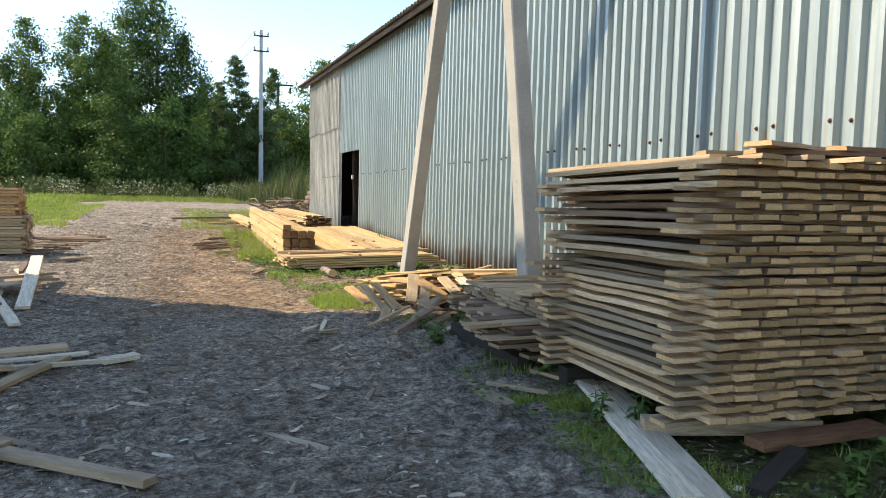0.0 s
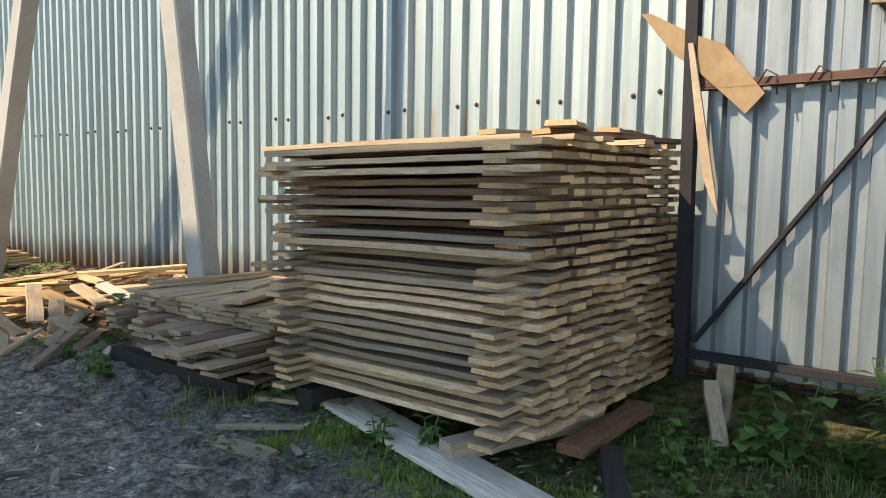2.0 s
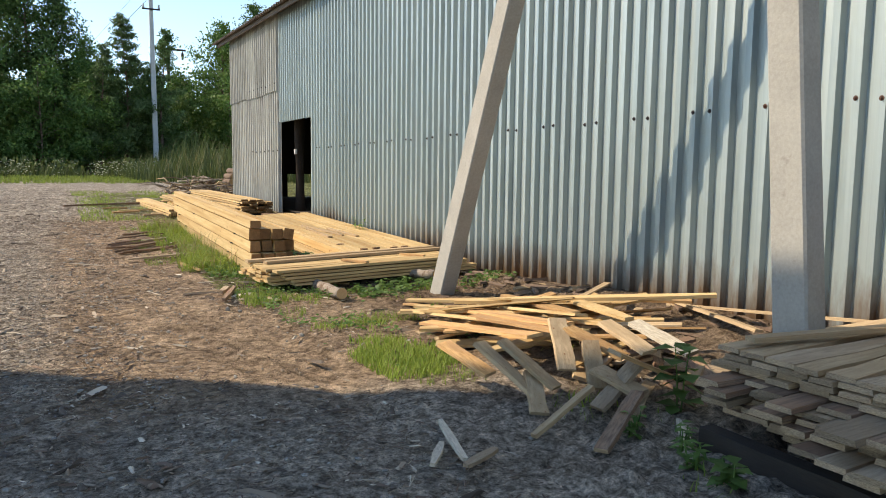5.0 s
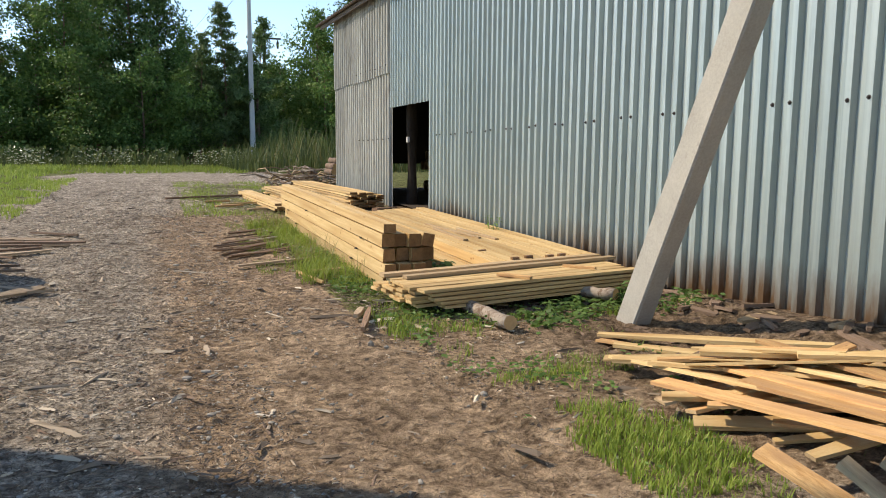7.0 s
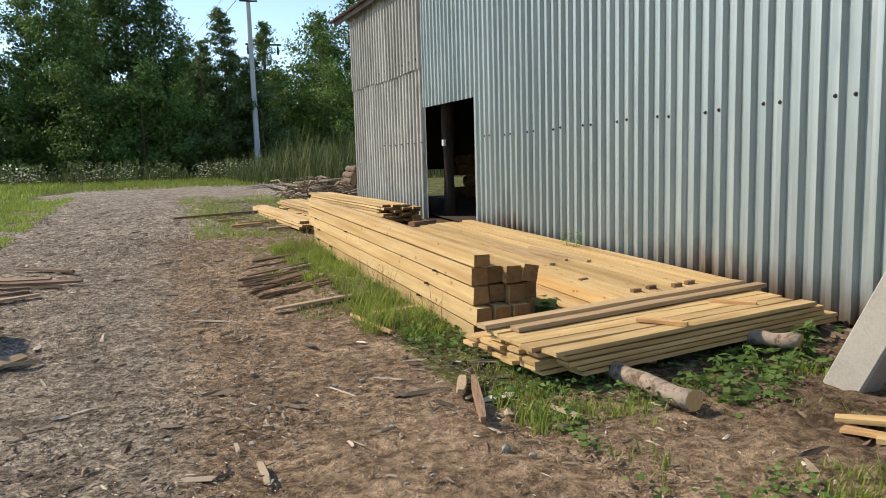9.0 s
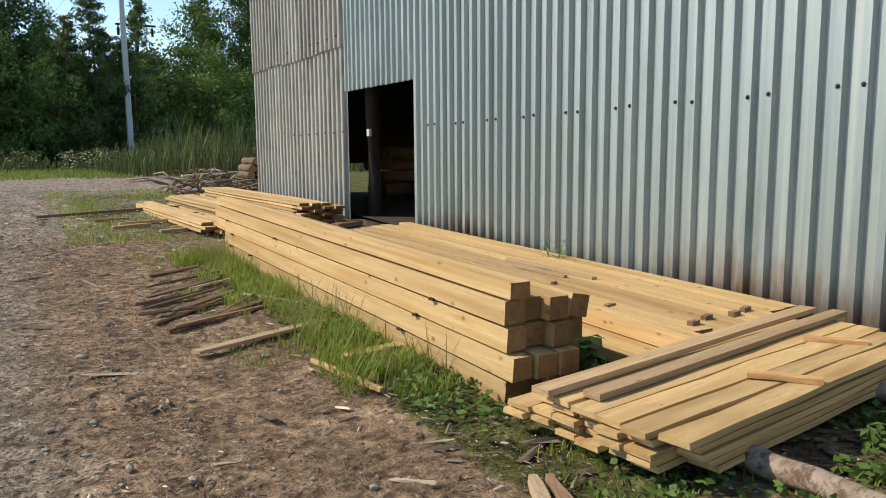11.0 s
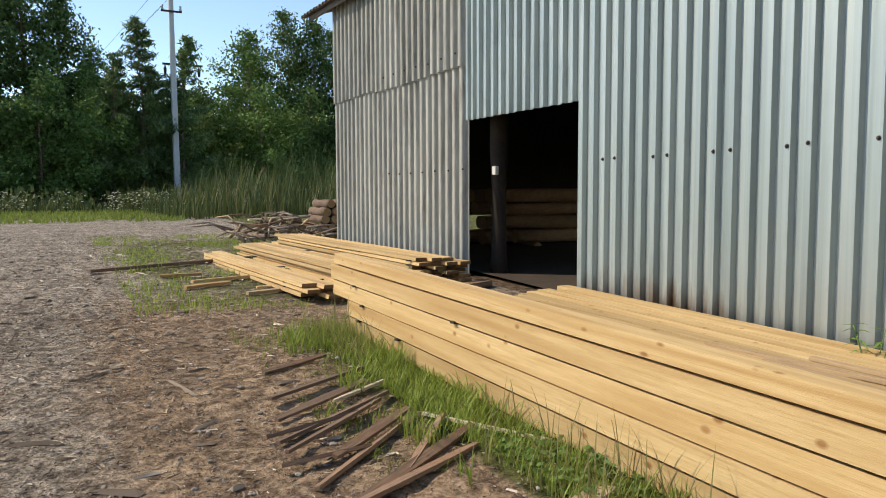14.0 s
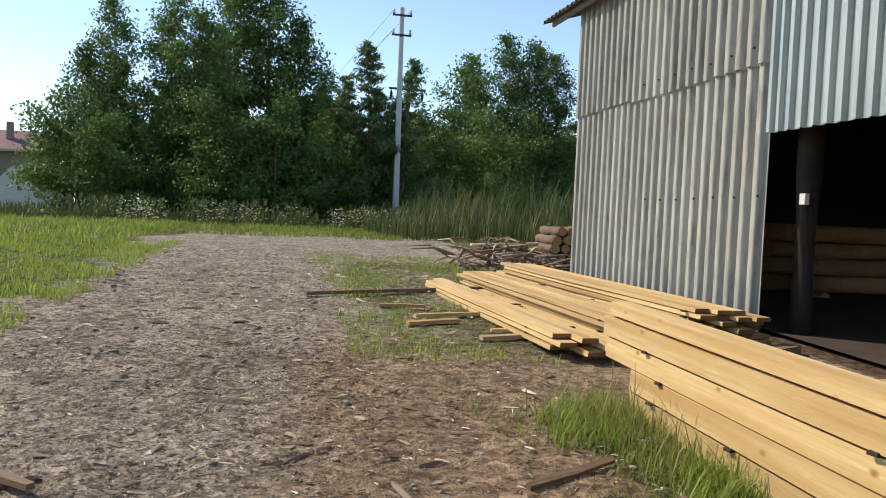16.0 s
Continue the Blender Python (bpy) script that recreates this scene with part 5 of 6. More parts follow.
# ---- trees ----
def quads(centres, size, rng, droop=0.0, aspect=0.6):
    """Many small leaf-shaped quads, each turned at random."""
    n = len(centres)
    u = rng.normal(size=(n, 3))
    u /= np.linalg.norm(u, axis=1)[:, None]
    u[:, 2] -= droop
    u /= np.linalg.norm(u, axis=1)[:, None]
    v = np.cross(u, rng.normal(size=(n, 3)))
    v /= np.linalg.norm(v, axis=1)[:, None]
    s = size * rng.uniform(0.6, 1.3, n)[:, None]
    c = np.asarray(centres)
    pts = np.stack([c - u * s, c + v * s * aspect, c + u * s, c - v * s * aspect], 1).reshape(-1, 3)
    faces = [(4 * i, 4 * i + 1, 4 * i + 2, 4 * i + 3) for i in range(n)]
    return pts, faces


def tree_parts(height, width, base, seed, kind):
    """Trunk with limbs and the places of the leaf clumps, for one kind of tree."""
    r = random.Random(seed)
    bm = bmesh.new()
    clumps = []
    lean = (r.uniform(-0.04, 0.04), r.uniform(-0.04, 0.04))

    def stem(h):
        return Vector((lean[0] * h + 0.12 * math.sin(h * 0.6 + seed), lean[1] * h + 0.12 * math.cos(h * 0.5 + seed), h))

    hs = [height * 0.97 * i / 9 for i in range(10)]
    tube(bm, [stem(h) for h in hs], [max(0.02, height * 0.014 * (1 - h / height)) for h in hs], 8)
    n = int(height * (5.5 if kind == "pine" else 4.2))
    for i in range(n):
        f = (i + r.random()) / n
        h = height * (base + (0.99 - base) * f)
        if kind == "pine":
            reach = width * (1 - f) ** 0.9 * r.uniform(0.55, 1.15) + 0.18
            lift = r.uniform(0.3, 0.7)
        elif kind == "birch":
            reach = width * (math.sin(math.pi * min(1, 0.22 + 0.78 * f)) ** 0.85) * r.uniform(0.45, 1.1) + 0.2
            lift = r.uniform(0.2, 0.8)
        else:
            reach = width * (1 - 0.75 * f ** 1.6) * r.uniform(0.5, 1.1)
            lift = r.uniform(0.05, 0.6)
        a = r.uniform(0, 2 * math.pi)
        p = stem(h)
        d = Vector((math.cos(a), math.sin(a), lift))
        q = p + d * reach
        q.z = min(q.z, height * 1.02)
        mid = p.lerp(q, 0.5) + Vector((0, 0, 0.1 * reach))
        tube(bm, [p, mid, q], (0.012 * height * 0.3 * (1 - f) + 0.012, 0.018, 0.006), 5)
        steps = max(2, int(reach / 0.42))
        for k in range(steps):
            u = (k + 1) / steps
            c = p.lerp(q, u) + Vector((0, 0, 0.1 * reach * (1 - abs(2 * u - 1))))
            if u > 0.25 or r.random() < 0.4:
                clumps.append((c, (0.2 + 0.12 * r.random()) * (1.15 - 0.5 * f) if kind == "pine" else 0.2 + 0.16 * r.random() + 0.05 * reach))
    return bm, clumps


def tree_proto(name, height, width, base, seed, kind, leaf, size, per, label, category):
    t = thing(name, (0, 0, 0), label, category)
    bm, clumps = tree_parts(height, width, base, seed, kind)
    part("trunk", bm, M_BARK, t)
    rng = np.random.default_rng(seed)
    pts = []
    for c, s in clumps:
        k = max(4, int(per * s * 3.2 * rng.uniform(0.5, 1.4)))
        flat = 0.55 if kind == "pine" else 0.8
        pts.append(np.array(c) + rng.normal(size=(k, 3)) * np.array((s, s, s * flat)))
    v, f = quads(np.concatenate(pts), size, rng, 0.4 if kind == "birch" else 0.0, 0.22 if kind == "pine" else 0.6)
    attach("crown", raw_mesh("crown", v, f, leaf), t, Matrix.Identity(4))
    return t


protos = {
    "birch_a": tree_proto("birch_tree", 15.5, 2.5, 0.12, 1, "birch", M_BIRCH, 0.115, 56, "tall leafy birch at the edge of the wood", "tree"),
    "birch_b": tree_proto("birch_tree", 13.0, 2.1, 0.1, 2, "birch", M_BIRCH, 0.115, 56, "leafy birch at the edge of the wood", "tree"),
    "birch_c": tree_proto("birch_tree", 12.0, 2.6, 0.05, 7, "birch", M_BUSH, 0.115, 56, "broad bright green young tree at the wood's edge", "tree"),
    "bush": tree_proto("bush", 5.5, 3.0, 0.02, 3, "bush", M_BUSH, 0.11, 60, "dense rounded willow bush at the wood's edge", "bush"),
    "bush_b": tree_proto("bush", 7.5, 3.2, 0.02, 5, "bush", M_BUSH, 0.115, 56, "dense tall willow bush at the wood's edge", "bush"),
    "pine": tree_proto("pine_tree", 12.3, 2.6, 0.08, 4, "pine", M_NEEDLE, 0.2, 75, "dark green young pine with upturned branches", "tree"),
}


planted = set()


def plant(kind, x, y, s=1.0, turn=0.0):
    m = Matrix.Translation((x, y, rise(y) - 0.1)) @ pose(0, 0, 0, 0, 0, turn)
    if kind not in planted:
        planted.add(kind)
        protos[kind].matrix_basis = m
        protos[kind].scale = (s, s, s)
        return protos[kind]
    ob = copy_thing(protos[kind], m)
    ob.scale = (s, s, s)
    return ob


for kind, x, y, s, turn in (
    ("birch_b", -13.6, 64, 0.78, 0), ("bush_b", -13.2, 61, 0.95, 20), ("birch_a", -11.6, 66, 0.86, 50), ("birch_a", -8.8, 66, 0.9, 170), ("bush", -10.6, 58.5, 0.95, 80),
    ("birch_c", -6.8, 64, 1.05, 30), ("birch_a", -5.2, 67, 1.06, 250), ("birch_a", -2.4, 67, 1.06, 90), ("bush_b", -5.6, 60, 0.9, 140), ("birch_b", -1.2, 66, 1.03, 10),
    ("bush_b", -2.2, 60.5, 0.95, 260), ("bush_b", 1.2, 61, 0.85, 40), ("pine", 3.35, 61.0, 0.89, 0), ("pine", 5.5, 61.5, 0.84, 130), ("pine", 1.6, 61, 0.72, 70), ("birch_c", 0.9, 65.5, 0.82, 60), ("bush_b", 4.4, 63.5, 0.9, 250),
    ("bush", 4.2, 64, 1.1, 200), ("bush_b", 8.0, 65, 1.0, 70), ("birch_c", 11.3, 68, 1.02, 220), ("birch_a", 14.3, 69, 0.93, 300), ("bush_b", 10.8, 63, 0.98, 190),
    ("birch_b", 16.4, 68, 1.05, 60), ("bush_b", 14.2, 64, 1.0, 320), ("birch_a", 18.6, 69, 0.85, 20), ("bush_b", 18.0, 65, 0.9, 100), ("birch_b", 8.4, 69, 0.6, 140),
    ("birch_c", 2.6, 69, 0.72, 300), ("bush_b", -8.6, 62, 0.85, 330), ("birch_c", -12.8, 70, 0.8, 80), ("bush_b", 5.6, 67, 0.95, 15),
    ("birch_b", 12.0, 73, 0.95, 10), ("birch_a", 1.2, 74, 0.66, 110), ("birch_a", -7.0, 73, 0.9, 200), ("birch_c", 22.0, 68, 1.0, 0), ("bush_b", -11.5, 63, 0.9, 100),
):
    plant(kind, x, y, s, turn)


def far_wood():
    """The wood behind the first trees, seen only in the gaps."""
    rng = np.random.default_rng(11)
    pts = []
    for i in range(260):
        x, y = rng.uniform(-11, 60), rng.uniform(74, 92)
        h = rng.uniform(5, 9.5)
        k = 170
        t = rng.random(k) ** 0.8
        rad = 2.2 * np.sin(np.pi * np.clip(0.2 + 0.8 * t, 0, 1)) ** 0.7
        a = rng.uniform(0, 2 * np.pi, k)
        pts.append(np.stack([x + rad * np.cos(a) * rng.random(k) ** 0.5, y + rad * np.sin(a) * rng.random(k) ** 0.5, 0.8 + h * t], 1))
    v, f = quads(np.concatenate(pts), 0.46, rng)
    tagged(new("far_trees", raw_mesh("far_trees", v, f, M_BIRCH)), "dark green wood behind the first trees", "trees", kind="stuff")


far_wood()


# ---- house beyond the yard ----
def far_house():
    t = thing("house", (-28, 92, 1), "distant low house with a maroon metal roof", "house")
    plaster = rough_mat("pale_siding", (0.2, 0.17, 0.15), (0.27, 0.23, 0.2), 1, 6)
    maroon = rough_mat("maroon_roof", (0.16, 0.07, 0.08), (0.21, 0.1, 0.11), 1, 8, 0.6)
    bm = bmesh.new()
    bevel_box(bm, Matrix.Translation((-30, 94, 3.2)), (13, 8, 5.4), 0)
    part("wall", bm, plaster, t)
    bm = bmesh.new()
    v = [[bm.verts.new((x, y, z)) for y, z in ((89.3, 5.8), (94, 7.9), (98.7, 5.8))] for x in (-37, -22.6)]
    bm.faces.new((v[0][0], v[1][0], v[1][1], v[0][1]))
    bm.faces.new((v[0][1], v[1][1], v[1][2], v[0][2]))
    bm.faces.new(v[0][::-1])
    bm.faces.new(v[1])
    bm.faces.new((v[0][0], v[0][2], v[1][2], v[1][0]))
    roof_ = part("roof", bm, maroon, t)
    bm = bmesh.new()
    bevel_box(bm, Matrix.Translation((-26.3, 92, 7.7)), (0.5, 0.5, 1.6), 0.02)
    part("chimney", bm, plaster, roof_)
    bm = bmesh.new()
    bevel_box(bm, Matrix.Translation((-29.8, 89.2, 5.75)), (14.6, 0.15, 0.2), 0)
    part("fascia", bm, M_FLOWER, roof_)
    for x in (-27, -31):
        bm = bmesh.new()
        bevel_box(bm, Matrix.Translation((x, 89.97, 3.6)), (1.2, 0.1, 1.3), 0.02)
        win = part("window", bm, M_DARKSTEEL, t)
        bm = bmesh.new()
        bevel_box(bm, Matrix.Translation((x, 89.9, 3.6)), (1.3, 0.06, 0.1), 0)
        part("frame", bm, plaster, win)


far_house()


def greenhouse():
    bm = bmesh.new()
    rings = []
    for y in (70, 76):
        rings.append([bm.verts.new((-18.6 + 1.6 * math.cos(a), y, 0.8 + 2.9 * math.sin(a))) for a in np.linspace(0, math.pi, 13)])
    for i in range(12):
        bm.faces.new((rings[0][i], rings[0][i + 1], rings[1][i + 1], rings[1][i]))
    bm.faces.new(rings[0][::-1])
    bm.faces.new(rings[1])
    solid("greenhouse", bm, rough_mat("milky_film", (0.5, 0.52, 0.48), (0.6, 0.62, 0.58), 1, 9, 0.5), "milky arched plastic greenhouse beyond the yard", "greenhouse")


greenhouse()


# ---- grass, weeds and litter ----
def lay(x, y):
    return np.interp(y, (13, 18, 24, 30, 38, 60, 80), (0, 0.1, 0.3, 0.45, 0.6, 0.78, 0.85)) + bank(x, y)


def blades(name, x, y, h, width, material, label, seed, bend=0.5, z_extra=0.0):
    """Grass: each blade a bent tapering strip of three quads."""
    rng = np.random.default_rng(seed)
    n = len(x)
    a = rng.uniform(0, 2 * np.pi, n)
    d = np.stack([np.cos(a), np.sin(a)], 1)
    side = np.stack([-d[:, 1], d[:, 0]], 1) * (width * rng.uniform(0.6, 1.3, n))[:, None] / 2
    b = bend * h * rng.uniform(0.2, 1.2, n)
    z = lay(x, y) - 0.02 + z_extra
    v = np.zeros((n, 7, 3))
    for i, (u, w) in enumerate(((0, 1.0), (0.4, 0.85), (0.75, 0.5))):
        px, py = x + d[:, 0] * b * u ** 2, y + d[:, 1] * b * u ** 2
        for j, s in enumerate((-1, 1)):
            v[:, 2 * i + j, 0], v[:, 2 * i + j, 1], v[:, 2 * i + j, 2] = px + s * side[:, 0] * w, py + s * side[:, 1] * w, z + h * u * (1 - 0.12 * u)
    v[:, 6] = np.stack([x + d[:, 0] * b, y + d[:, 1] * b, z + h * 0.88], 1)
    faces = []
    for i in range(n):
        o = 7 * i
        faces += [(o, o + 1, o + 3, o + 2), (o + 2, o + 3, o + 5, o + 4), (o + 4, o + 5, o + 6)]
    return tagged(new(name, raw_mesh(name, v.reshape(-1, 3), faces, material)), label, "grass", kind="stuff")


def patchy(n, x0, x1, y0, y1, seed, freq=0.9, keep=0.0):
    """Random places inside a rectangle, thinned to ragged patches."""
    rng = np.random.default_rng(seed)
    x, y = rng.uniform(x0, x1, n), rng.uniform(y0, y1, n)
    m = np.array([noise.noise(Vector((a * freq, b * freq, seed))) + 0.5 * noise.noise(Vector((a * freq * 3, b * freq * 3, seed))) for a, b in zip(x, y)])
    ok = m + rng.uniform(-0.15, 0.15, n) > keep
    return x[ok], y[ok]


def grow(name, n, box, h, width, material, label, seed, keep=0.0, bend=0.5, freq=0.9):
    x, y = patchy(n, *box, seed, freq, keep)
    rng = np.random.default_rng(seed + 1)
    if h > 0.6:
        h = h * (0.35 + 1.5 * np.array([0.5 + noise.noise(Vector((a * 0.45, b * 0.45, seed))) for a, b in zip(x, y)]).clip(0, 1))
    blades(name, x, y, rng.uniform(0.4, 1.2, len(x)) * h, width, material, label, seed + 2, bend)


grow("grass", 8000, (0.3, 0.77, 14.6, 21.2), 0.13, 0.01, M_GRASS, "green grass growing along the beam stack", 1, -0.3, 0.7, 1.6)
grow("grass", 5200, (0.0, 0.77, 14.8, 21.0), 0.24, 0.01, M_GRASS, "long ragged grass growing along the beam stack", 41, 0.08, 0.8, 1.3)
grow("grass", 900, (0.2, 0.77, 14.8, 21.0), 0.42, 0.008, M_DRYGRASS, "tall seeding stalks along the beam stack", 42, 0.1, 0.6, 1.1)
grow("grass", 2600, (-0.35, 0.4, 15.6, 21.2), 0.09, 0.009, M_GRASS, "thin grass at the edge of the track", 43, 0.12, 0.7, 1.4)
grow("grass", 4200, (0.3, 1.6, 12.2, 14.6), 0.12, 0.011, M_GRASS, "short grass round the ends of the packs", 2, -0.15)
grow("grass", 1500, (1.42, 1.82, 14.0, 20.0), 0.16, 0.011, M_GRASS, "grass between the beam stack and the wide pack", 3, -0.3)
grow("grass", 9000, (0.5, 2.2, 8.6, 12.6), 0.1, 0.009, M_GRASS, "short green turf beside the scrap pile", 4, 0.3, 0.7, 1.5)
grow("grass", 4200, (0.55, 1.3, 8.9, 10.9), 0.1, 0.01, M_GRASS, "short bright turf beside the scrap pile", 5, -0.05)
grow("grass", 2800, (2.5, 3.7, 12.2, 13.2), 0.12, 0.01, M_GRASS, "rough grass at the foot of the strut", 6, 0.0)
grow("grass", 11000, (-1.0, 2.6, 22.2, 33.5), 0.11, 0.014, M_GRASS, "thin grass round the packs by the shed corner", 7, 0.02)
grow("grass", 2500, (-1.2, 2.6, 22.2, 33.5), 0.1, 0.012, M_DRYGRASS, "thin dry grass round the packs by the shed corner", 8, 0.05)
grow("grass", 3600, (1.0, 2.9, 1.4, 3.3), 0.09, 0.008, M_GRASS, "short turf in front of the gate", 9, 0.0)
grow("grass", 2000, (1.3, 3.0, 0.4, 2.8), 0.12, 0.006, M_DRYGRASS, "dry grass in front of the gate", 10, 0.0)
grow("grass", 11000, (0.95, 1.75, 2.4, 4.7), 0.075, 0.008, M_GRASS, "short turf along the tall board stack", 11, 0.0, 0.7, 1.4)
grow("grass", 1500, (1.0, 1.7, 5.2, 8.0), 0.12, 0.01, M_GRASS, "tufts of grass under the low board stack", 12, 0.1)
grow("grass", 26000, (-10, -4.1, 22.5, 36), 0.14, 0.02, M_GRASS, "short green verge beside the track", 13, -0.15)
grow("grass", 14000, (-9, 2.5, 41, 53), 0.22, 0.035, M_GRASS, "green verge at the bend of the track", 14, 0.0)
grow("grass", 9000, (-18, 4, 51, 60), 0.7, 0.05, M_SHADEGRASS, "tall grass below the trees", 15, 0.0, 0.4)
grow("grass", 8000, (2, 18, 42, 58), 1.0, 0.045, M_SHADEGRASS, "tall grass below the trees", 16, -0.3, 0.35)
grow("grass", 6000, (5.0, 18, 48, 59), 2.1, 0.05, M_SHADEGRASS, "high rank grass below the trees", 19, -0.2, 0.3)
grow("grass", 2500, (3.5, 18, 42, 56), 1.3, 0.035, M_DRYGRASS, "tall seeding grass below the trees", 17, 0.2, 0.3)
grow("grass", 7000, (-16, -5.5, 34, 50), 0.3, 0.04, M_GRASS, "rough grass beyond the verge", 18, -0.1)


def leaf_carpet(name, x, y, h, size, material, label, seed, cat="weeds", flat=0.45):
    rng = np.random.default_rng(seed)
    z = lay(x, y) + rng.uniform(0.2, 1.0, len(x)) * h
    v, f = quads(np.stack([x, y, z], 1), size, rng, 0.0, 0.75)
    v = v.reshape(-1, 4, 3)
    v[:, :, 2] = z[:, None] + (v[:, :, 2] - z[:, None]) * flat
    return tagged(new(name, raw_mesh(name, v.reshape(-1, 3), f, material)), label, cat, kind="stuff")


x, y = patchy(1700, 0.25, 1.5, 12.2, 14.9, 20, 1.5, 0.0)
leaf_carpet("weeds", x, y, 0.09, 0.032, M_WEED, "broad-leaved weeds round the pack ends", 20)
x, y = patchy(3600, 0.4, 2.4, 9.2, 13.0, 21, 1.5, 0.32)
leaf_carpet("weeds", x, y, 0.06, 0.028, M_WEED, "low broad-leaved weeds on the bare earth", 21)
x, y = patchy(1400, 1.6, 3.7, 12.0, 13.1, 22, 1.4, 0.0)
leaf_carpet("weeds", x, y, 0.09, 0.04, M_WEED, "broad-leaved weeds by the strut", 22)
x, y = patchy(3200, 0.9, 2.9, 1.6, 5.4, 23, 1.8, 0.05)
clear = np.abs(x - (1.28 + 0.325 * (y - 2.75))) > 0.2
x, y = x[clear], y[clear]
leaf_carpet("weeds", x, y, 0.07, 0.025, M_WEED, "low broad-leaved weeds by the board stack", 23)
x, y = patchy(700, 0.35, 0.8, 14.6, 17.5, 24, 1.5, -0.1)
leaf_carpet("weeds", x, y, 0.08, 0.035, M_WEED, "broad-leaved weeds in the grass", 24)
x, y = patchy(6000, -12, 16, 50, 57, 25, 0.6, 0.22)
leaf_carpet("weeds", x, y, 1.1, 0.1, M_SHADEGRASS, "tall weeds along the far verge", 25, flat=1.6)
x, y = patchy(3200, -9, 3.5, 48.0, 51.5, 26, 0.6, 0.2)
leaf_carpet("flowers", x, y, 1.0, 0.06, M_FLOWER, "pale flowering weeds along the far verge", 26, "flowers")


def weed_plant(x, y, h, seed, n_stem=4, leaf=0.09, narrow=0.35):
    """One herb: a few stems with leaves all the way up."""
    rng = np.random.default_rng(seed)
    z0 = floor_z(x, y) - 0.02
    t = thing("weed_plant", (x, y, z0), "leafy green weed growing by the boards", "plant", "weeds by the stacks")
    bm = bmesh.new()
    centres, dirs = [], []
    for s in range(n_stem):
        a = rng.uniform(0, 2 * np.pi)
        hh = h * rng.uniform(0.6, 1.0)
        top = Vector((x + math.cos(a) * hh * 0.3, y + math.sin(a) * hh * 0.3, z0 + hh))
        p = Vector((x + math.cos(a) * 0.03, y + math.sin(a) * 0.03, z0))
        mid = p.lerp(top, 0.5) + Vector((-math.cos(a), -math.sin(a), 0)) * hh * 0.05
        tube(bm, [p, mid, top], (0.006, 0.005, 0.003), 5)
        for k in range(int(9 * hh / 0.4) + 4):
            u = (k + 1) / (int(9 * hh / 0.4) + 4)
            c = p.lerp(mid, u * 2) if u < 0.5 else mid.lerp(top, u * 2 - 1)
            b = k * 2.4 + s
            dirs.append((math.cos(b), math.sin(b), rng.uniform(-0.3, 0.4)))
            centres.append(np.array(c))
    part("stem", bm, M_WEED, t)
    verts, faces = [], []
    for c, d in zip(centres, dirs):
        d = np.array(d)
        L = leaf * rng.uniform(0.7, 1.3)
        sd = np.cross(d, (0, 0, 1)) * L * narrow
        o = len(verts)
        verts += [c, c + d * L * 0.45 + sd, c + d * L * 1.0 - np.array((0, 0, L * 0.25)), c + d * L * 0.45 - sd, c + d * L * 0.5 + np.array((0, 0, -L * 0.06))]
        faces += [(o, o + 1, o + 4), (o + 1, o + 2, o + 4), (o + 2, o + 3, o + 4), (o + 3, o, o + 4)]
    attach("leaves", raw_mesh("leaves", verts, faces, M_WEED), t, Matrix.Identity(4))
    return t


for k, (x, y, h, n, leaf, nar) in enumerate((
    (2.72, 1.78, 0.85, 9, 0.16, 0.14), (2.78, 1.6, 0.7, 7, 0.15, 0.14), (2.75, 2.3, 0.52, 3, 0.1, 0.42), (2.68, 2.42, 0.34, 4, 0.1, 0.45), (2.72, 2.55, 0.26, 4, 0.08, 0.5), (2.8, 2.05, 0.3, 5, 0.08, 0.5),
    (1.8, 7.4, 0.6, 2, 0.13, 0.5), (1.42, 7.0, 0.2, 5, 0.07, 0.3), (1.3, 6.8, 0.2, 6, 0.07, 0.25), (1.25, 6.5, 0.22, 6, 0.09, 0.4), (1.35, 7.3, 0.18, 6, 0.07, 0.25), (2.25, 2.75, 0.22, 5, 0.06, 0.4), (2.4, 2.62, 0.24, 5, 0.06, 0.35),
    (2.05, 2.6, 0.14, 5, 0.05, 0.45), (1.72, 5.2, 0.2, 5, 0.08, 0.5), (1.55, 4.15, 0.2, 5, 0.07, 0.3), (1.66, 3.9, 0.24, 5, 0.09, 0.2), (2.9, 12.75, 0.2, 6, 0.1, 0.2), (3.1, 12.95, 0.25, 6, 0.12, 0.2), (2.1, 12.75, 0.14, 6, 0.1, 0.16), (2.45, 12.85, 0.16, 6, 0.1, 0.18),
    (1.6, 14.5, 0.3, 7, 0.12, 0.45), (1.65, 15.1, 0.25, 7, 0.1, 0.45), (1.55, 13.9, 0.22, 6, 0.1, 0.5), (3.45, 17.1, 0.6, 4, 0.12, 0.1), (2.65, 2.9, 0.26, 5, 0.08, 0.4),
)):
    weed_plant(x, y, h, 300 + k, n, leaf, nar)


# litter: bark, splinters and chips trodden into the yard
def chip_mat():
    m = bpy.data.materials.new("wood_chip")
    nt, ln, b = nodes_of(m)
    geo = nt.new("ShaderNodeNewGeometry")
    r = nt.new("ShaderNodeValToRGB")
    r.color_ramp.elements[0].color = (0.07, 0.05, 0.036, 1)
    r.color_ramp.elements[1].color = (0.72, 0.62, 0.48, 1)
    for pos, c in ((0.45, (0.2, 0.15, 0.105, 1)), (0.8, (0.36, 0.28, 0.2, 1))):
        e = r.color_ramp.elements.new(pos)
        e.color = c
    ln.new(geo.outputs["Random Per Island"], r.inputs[0])
    ln.new(r.outputs[0], b.inputs["Base Color"])
    b.inputs["Roughness"].default_value = 0.9
    return m


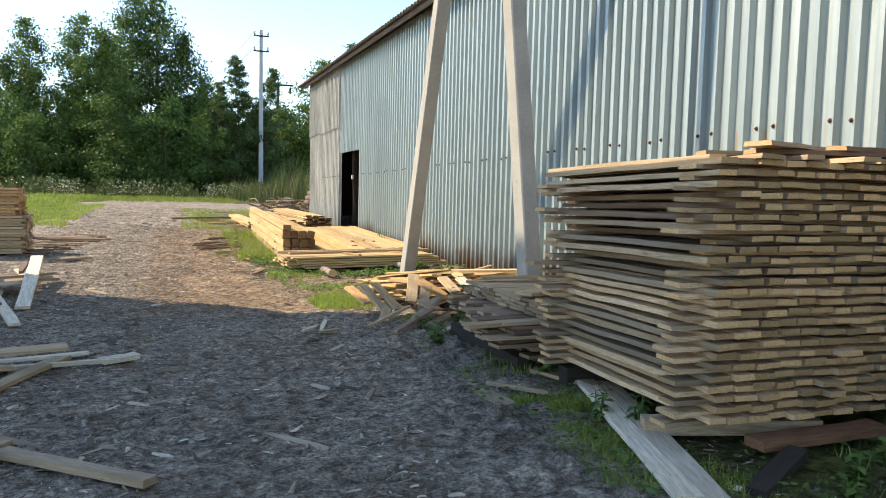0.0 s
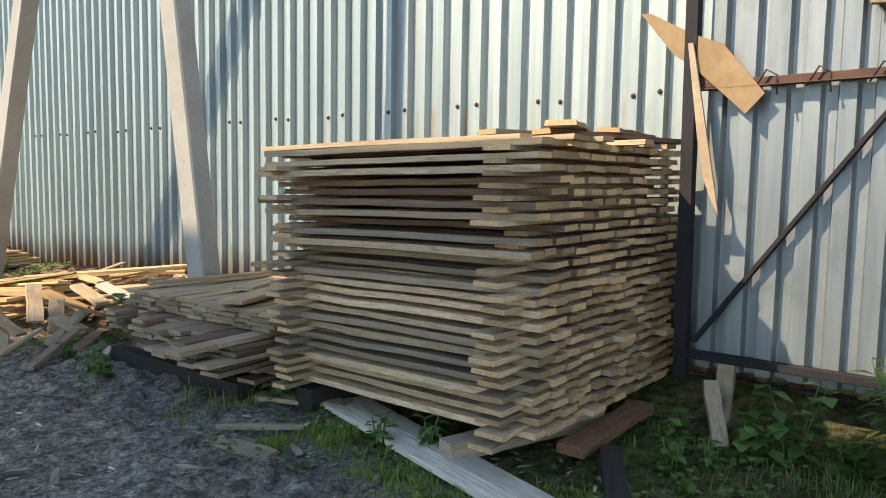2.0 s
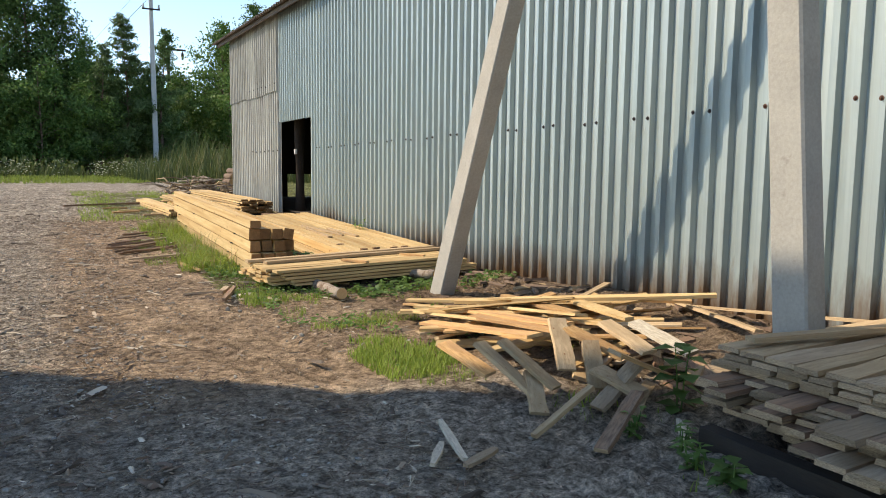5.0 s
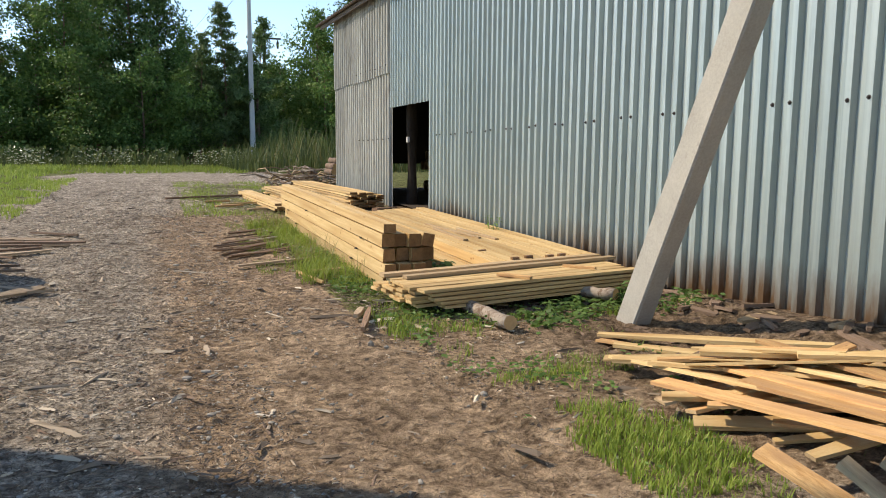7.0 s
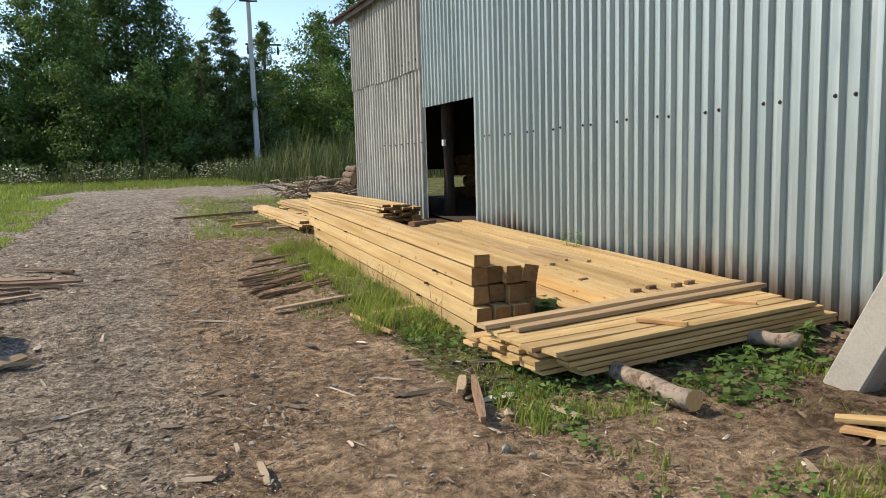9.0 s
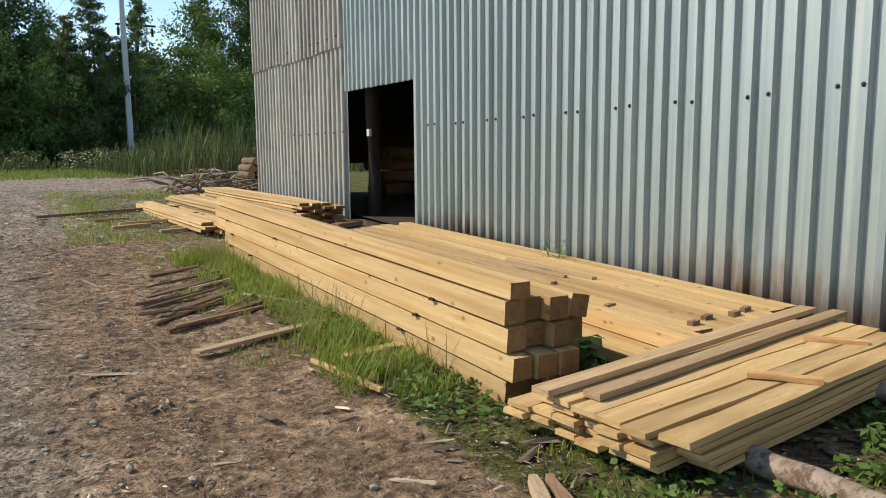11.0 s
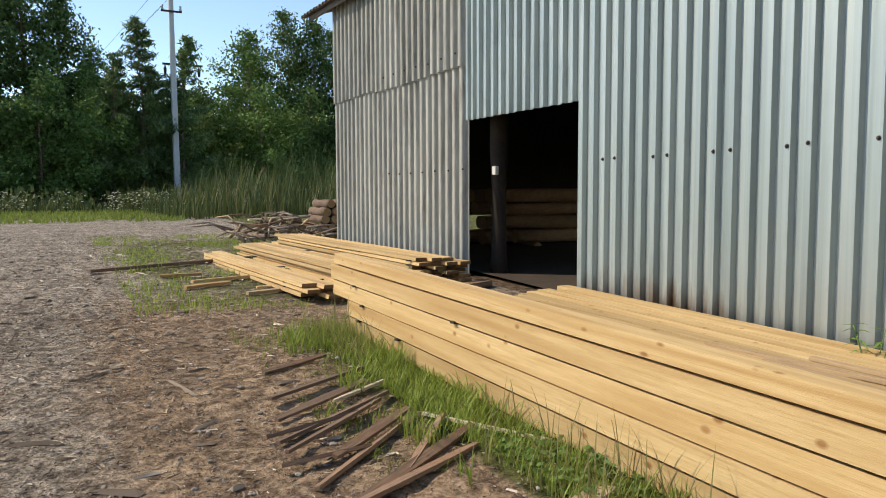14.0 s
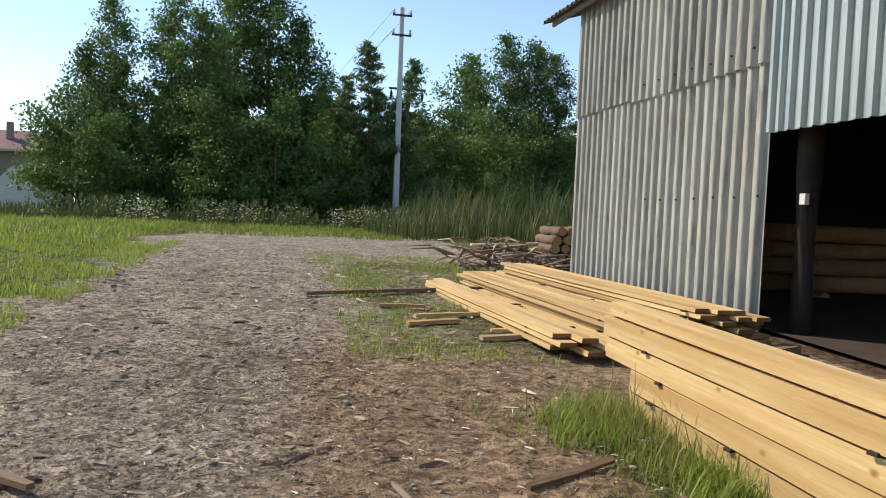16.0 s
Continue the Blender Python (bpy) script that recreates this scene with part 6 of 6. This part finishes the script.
def litter(name, n, box, length, seed, label, material):
    """Flat slivers, each a low six-cornered lump lying on the ground."""
    rng = np.random.default_rng(seed)
    x, y = patchy(n, *box, seed, 0.5, -0.45)
    worn = (np.abs(x - (-0.35 - 0.25 * (y - 11.5))) < 0.65) & (y > 8.8) & (y < 12.8) & (rng.random(len(x)) < 0.85)
    x, y = x[~worn], y[~worn]
    n = len(x)
    L = length * rng.lognormal(0, 0.55, n)
    W = np.clip(L * rng.uniform(0.06, 0.3, n), 0.005, 0.05)
    H = np.clip(W * rng.uniform(0.2, 0.6, n), 0.004, 0.02)
    a = rng.uniform(0, np.pi, n)
    ux, uy = np.cos(a), np.sin(a)
    z = lay(x, y) + 0.004
    z = z + np.array([noise.noise(Vector((p * 0.9, q * 0.9, 0))) * 0.03 + noise.noise(Vector((p * 4, q * 4, 3))) * 0.018 for p, q in zip(x, y)])
    tilt = rng.uniform(-0.15, 0.15, n)
    shape = ((-1, -0.3, 0.3), (-0.92, 1, 0), (0.8, 0.9, 0), (1, 0.2, 0.3), (0.86, -1, 0), (-0.8, -0.85, 0), (-0.55, 0, 1), (0.5, 0, 1))
    v = np.zeros((n, 8, 3))
    for i, (p, q, h) in enumerate(shape):
        v[:, i, 0] = x + ux * p * L / 2 - uy * q * W / 2
        v[:, i, 1] = y + uy * p * L / 2 + ux * q * W / 2
        v[:, i, 2] = z + h * H + tilt * p * L / 2
    v[:, :, :2] += rng.uniform(-0.3, 0.3, (n, 8, 2)) * W[:, None, None]
    faces = []
    for i in range(n):
        o = 8 * i
        faces += [(o, o + 6, o + 1), (o + 1, o + 6, o + 7, o + 2), (o + 2, o + 7, o + 3), (o + 3, o + 7, o + 4), (o + 4, o + 7, o + 6, o + 5), (o + 5, o + 6, o)]
        faces[-6:] = [f[::-1] for f in faces[-6:]]
    return tagged(new(name, raw_mesh(name, v.reshape(-1, 3), faces, material)), label, "litter", kind="stuff")


M_CHIP = chip_mat()
litter("wood_chips", 19000, (-4.2, 2.0, 1.2, 13.5), 0.029, 51, "splinters, bark and chips trodden into the yard", M_CHIP)
litter("wood_chips", 5000, (-1.2, 0.7, 11.0, 23.0), 0.019, 49, "splinters and chips trodden into the brown earth", M_CHIP)
litter("wood_chips", 17000, (-3.8, -0.9, 9.0, 23.0), 0.019, 52, "splinters, bark and chips trodden into the yard", M_CHIP)
litter("wood_chips", 7000, (-4.5, 1.0, 20, 34), 0.045, 53, "splinters, bark and chips trodden into the track", M_CHIP)
litter("bark_chips", 11000, (-2.6, 0.8, 9.0, 24.0), 0.024, 59, "dark bark bits trodden into the earth", M_BARK)
litter("wood_chips", 240, (-2.6, 0.6, 8.0, 24.0), 0.09, 60, "pale splinters lying about the yard", M_CHIP)
litter("bark_chips", 3600, (-2.6, 1.7, 1.6, 9.5), 0.03, 57, "dark bark bits trodden into the mud", M_BARK)
litter("wood_chips", 380, (-1.8, 1.6, 2.2, 7.5), 0.085, 58, "split grey chips beside the board stacks", M_CHIP)
litter("wood_chips", 190, (-3.6, 1.8, 2.0, 14.0), 0.13, 54, "longer splinters lying about the yard", M_CHIP)
litter("wood_chips", 130, (-3.6, 0.6, 12.0, 26.0), 0.15, 55, "longer splinters lying about the yard", M_CHIP)
litter("wood_chips", 2500, (1.8, 3.75, 7.4, 13.5), 0.09, 56, "bark chips on the earth by the wall", M_BARK)


def pebbles():
    rng = np.random.default_rng(61)
    v0 = []
    f0 = []
    bm = bmesh.new()
    bmesh.ops.create_icosphere(bm, subdivisions=1, radius=1)
    base = np.array([tuple(p.co) for p in bm.verts])
    tris = [tuple(p.index for p in f.verts) for f in bm.faces]
    bm.free()
    for i in range(6500):
        x, y = (rng.uniform(-4.5, 1.2), rng.uniform(1.5, 30)) if i % 2 else (rng.uniform(-4.0, -0.4), rng.uniform(6, 24))
        s = 0.0075 * rng.lognormal(0, 0.5)
        p = base * (s * rng.uniform(0.7, 1.4, 3)) * np.array((1, 1, 0.6)) * rng.uniform(0.85, 1.15, (len(base), 1))
        o = len(v0) * 12
        v0.append(p + np.array((x, y, float(lay(x, y)) + noise.noise(Vector((x * 0.9, y * 0.9, 0))) * 0.03 + 0.3 * s)))
        f0 += [tuple(o + k for k in t) for t in tris]
    tagged(new("pebbles", raw_mesh("pebbles", np.concatenate(v0), f0, M_STONE)), "small grey stones scattered over the yard", "stones", kind="stuff")


pebbles()
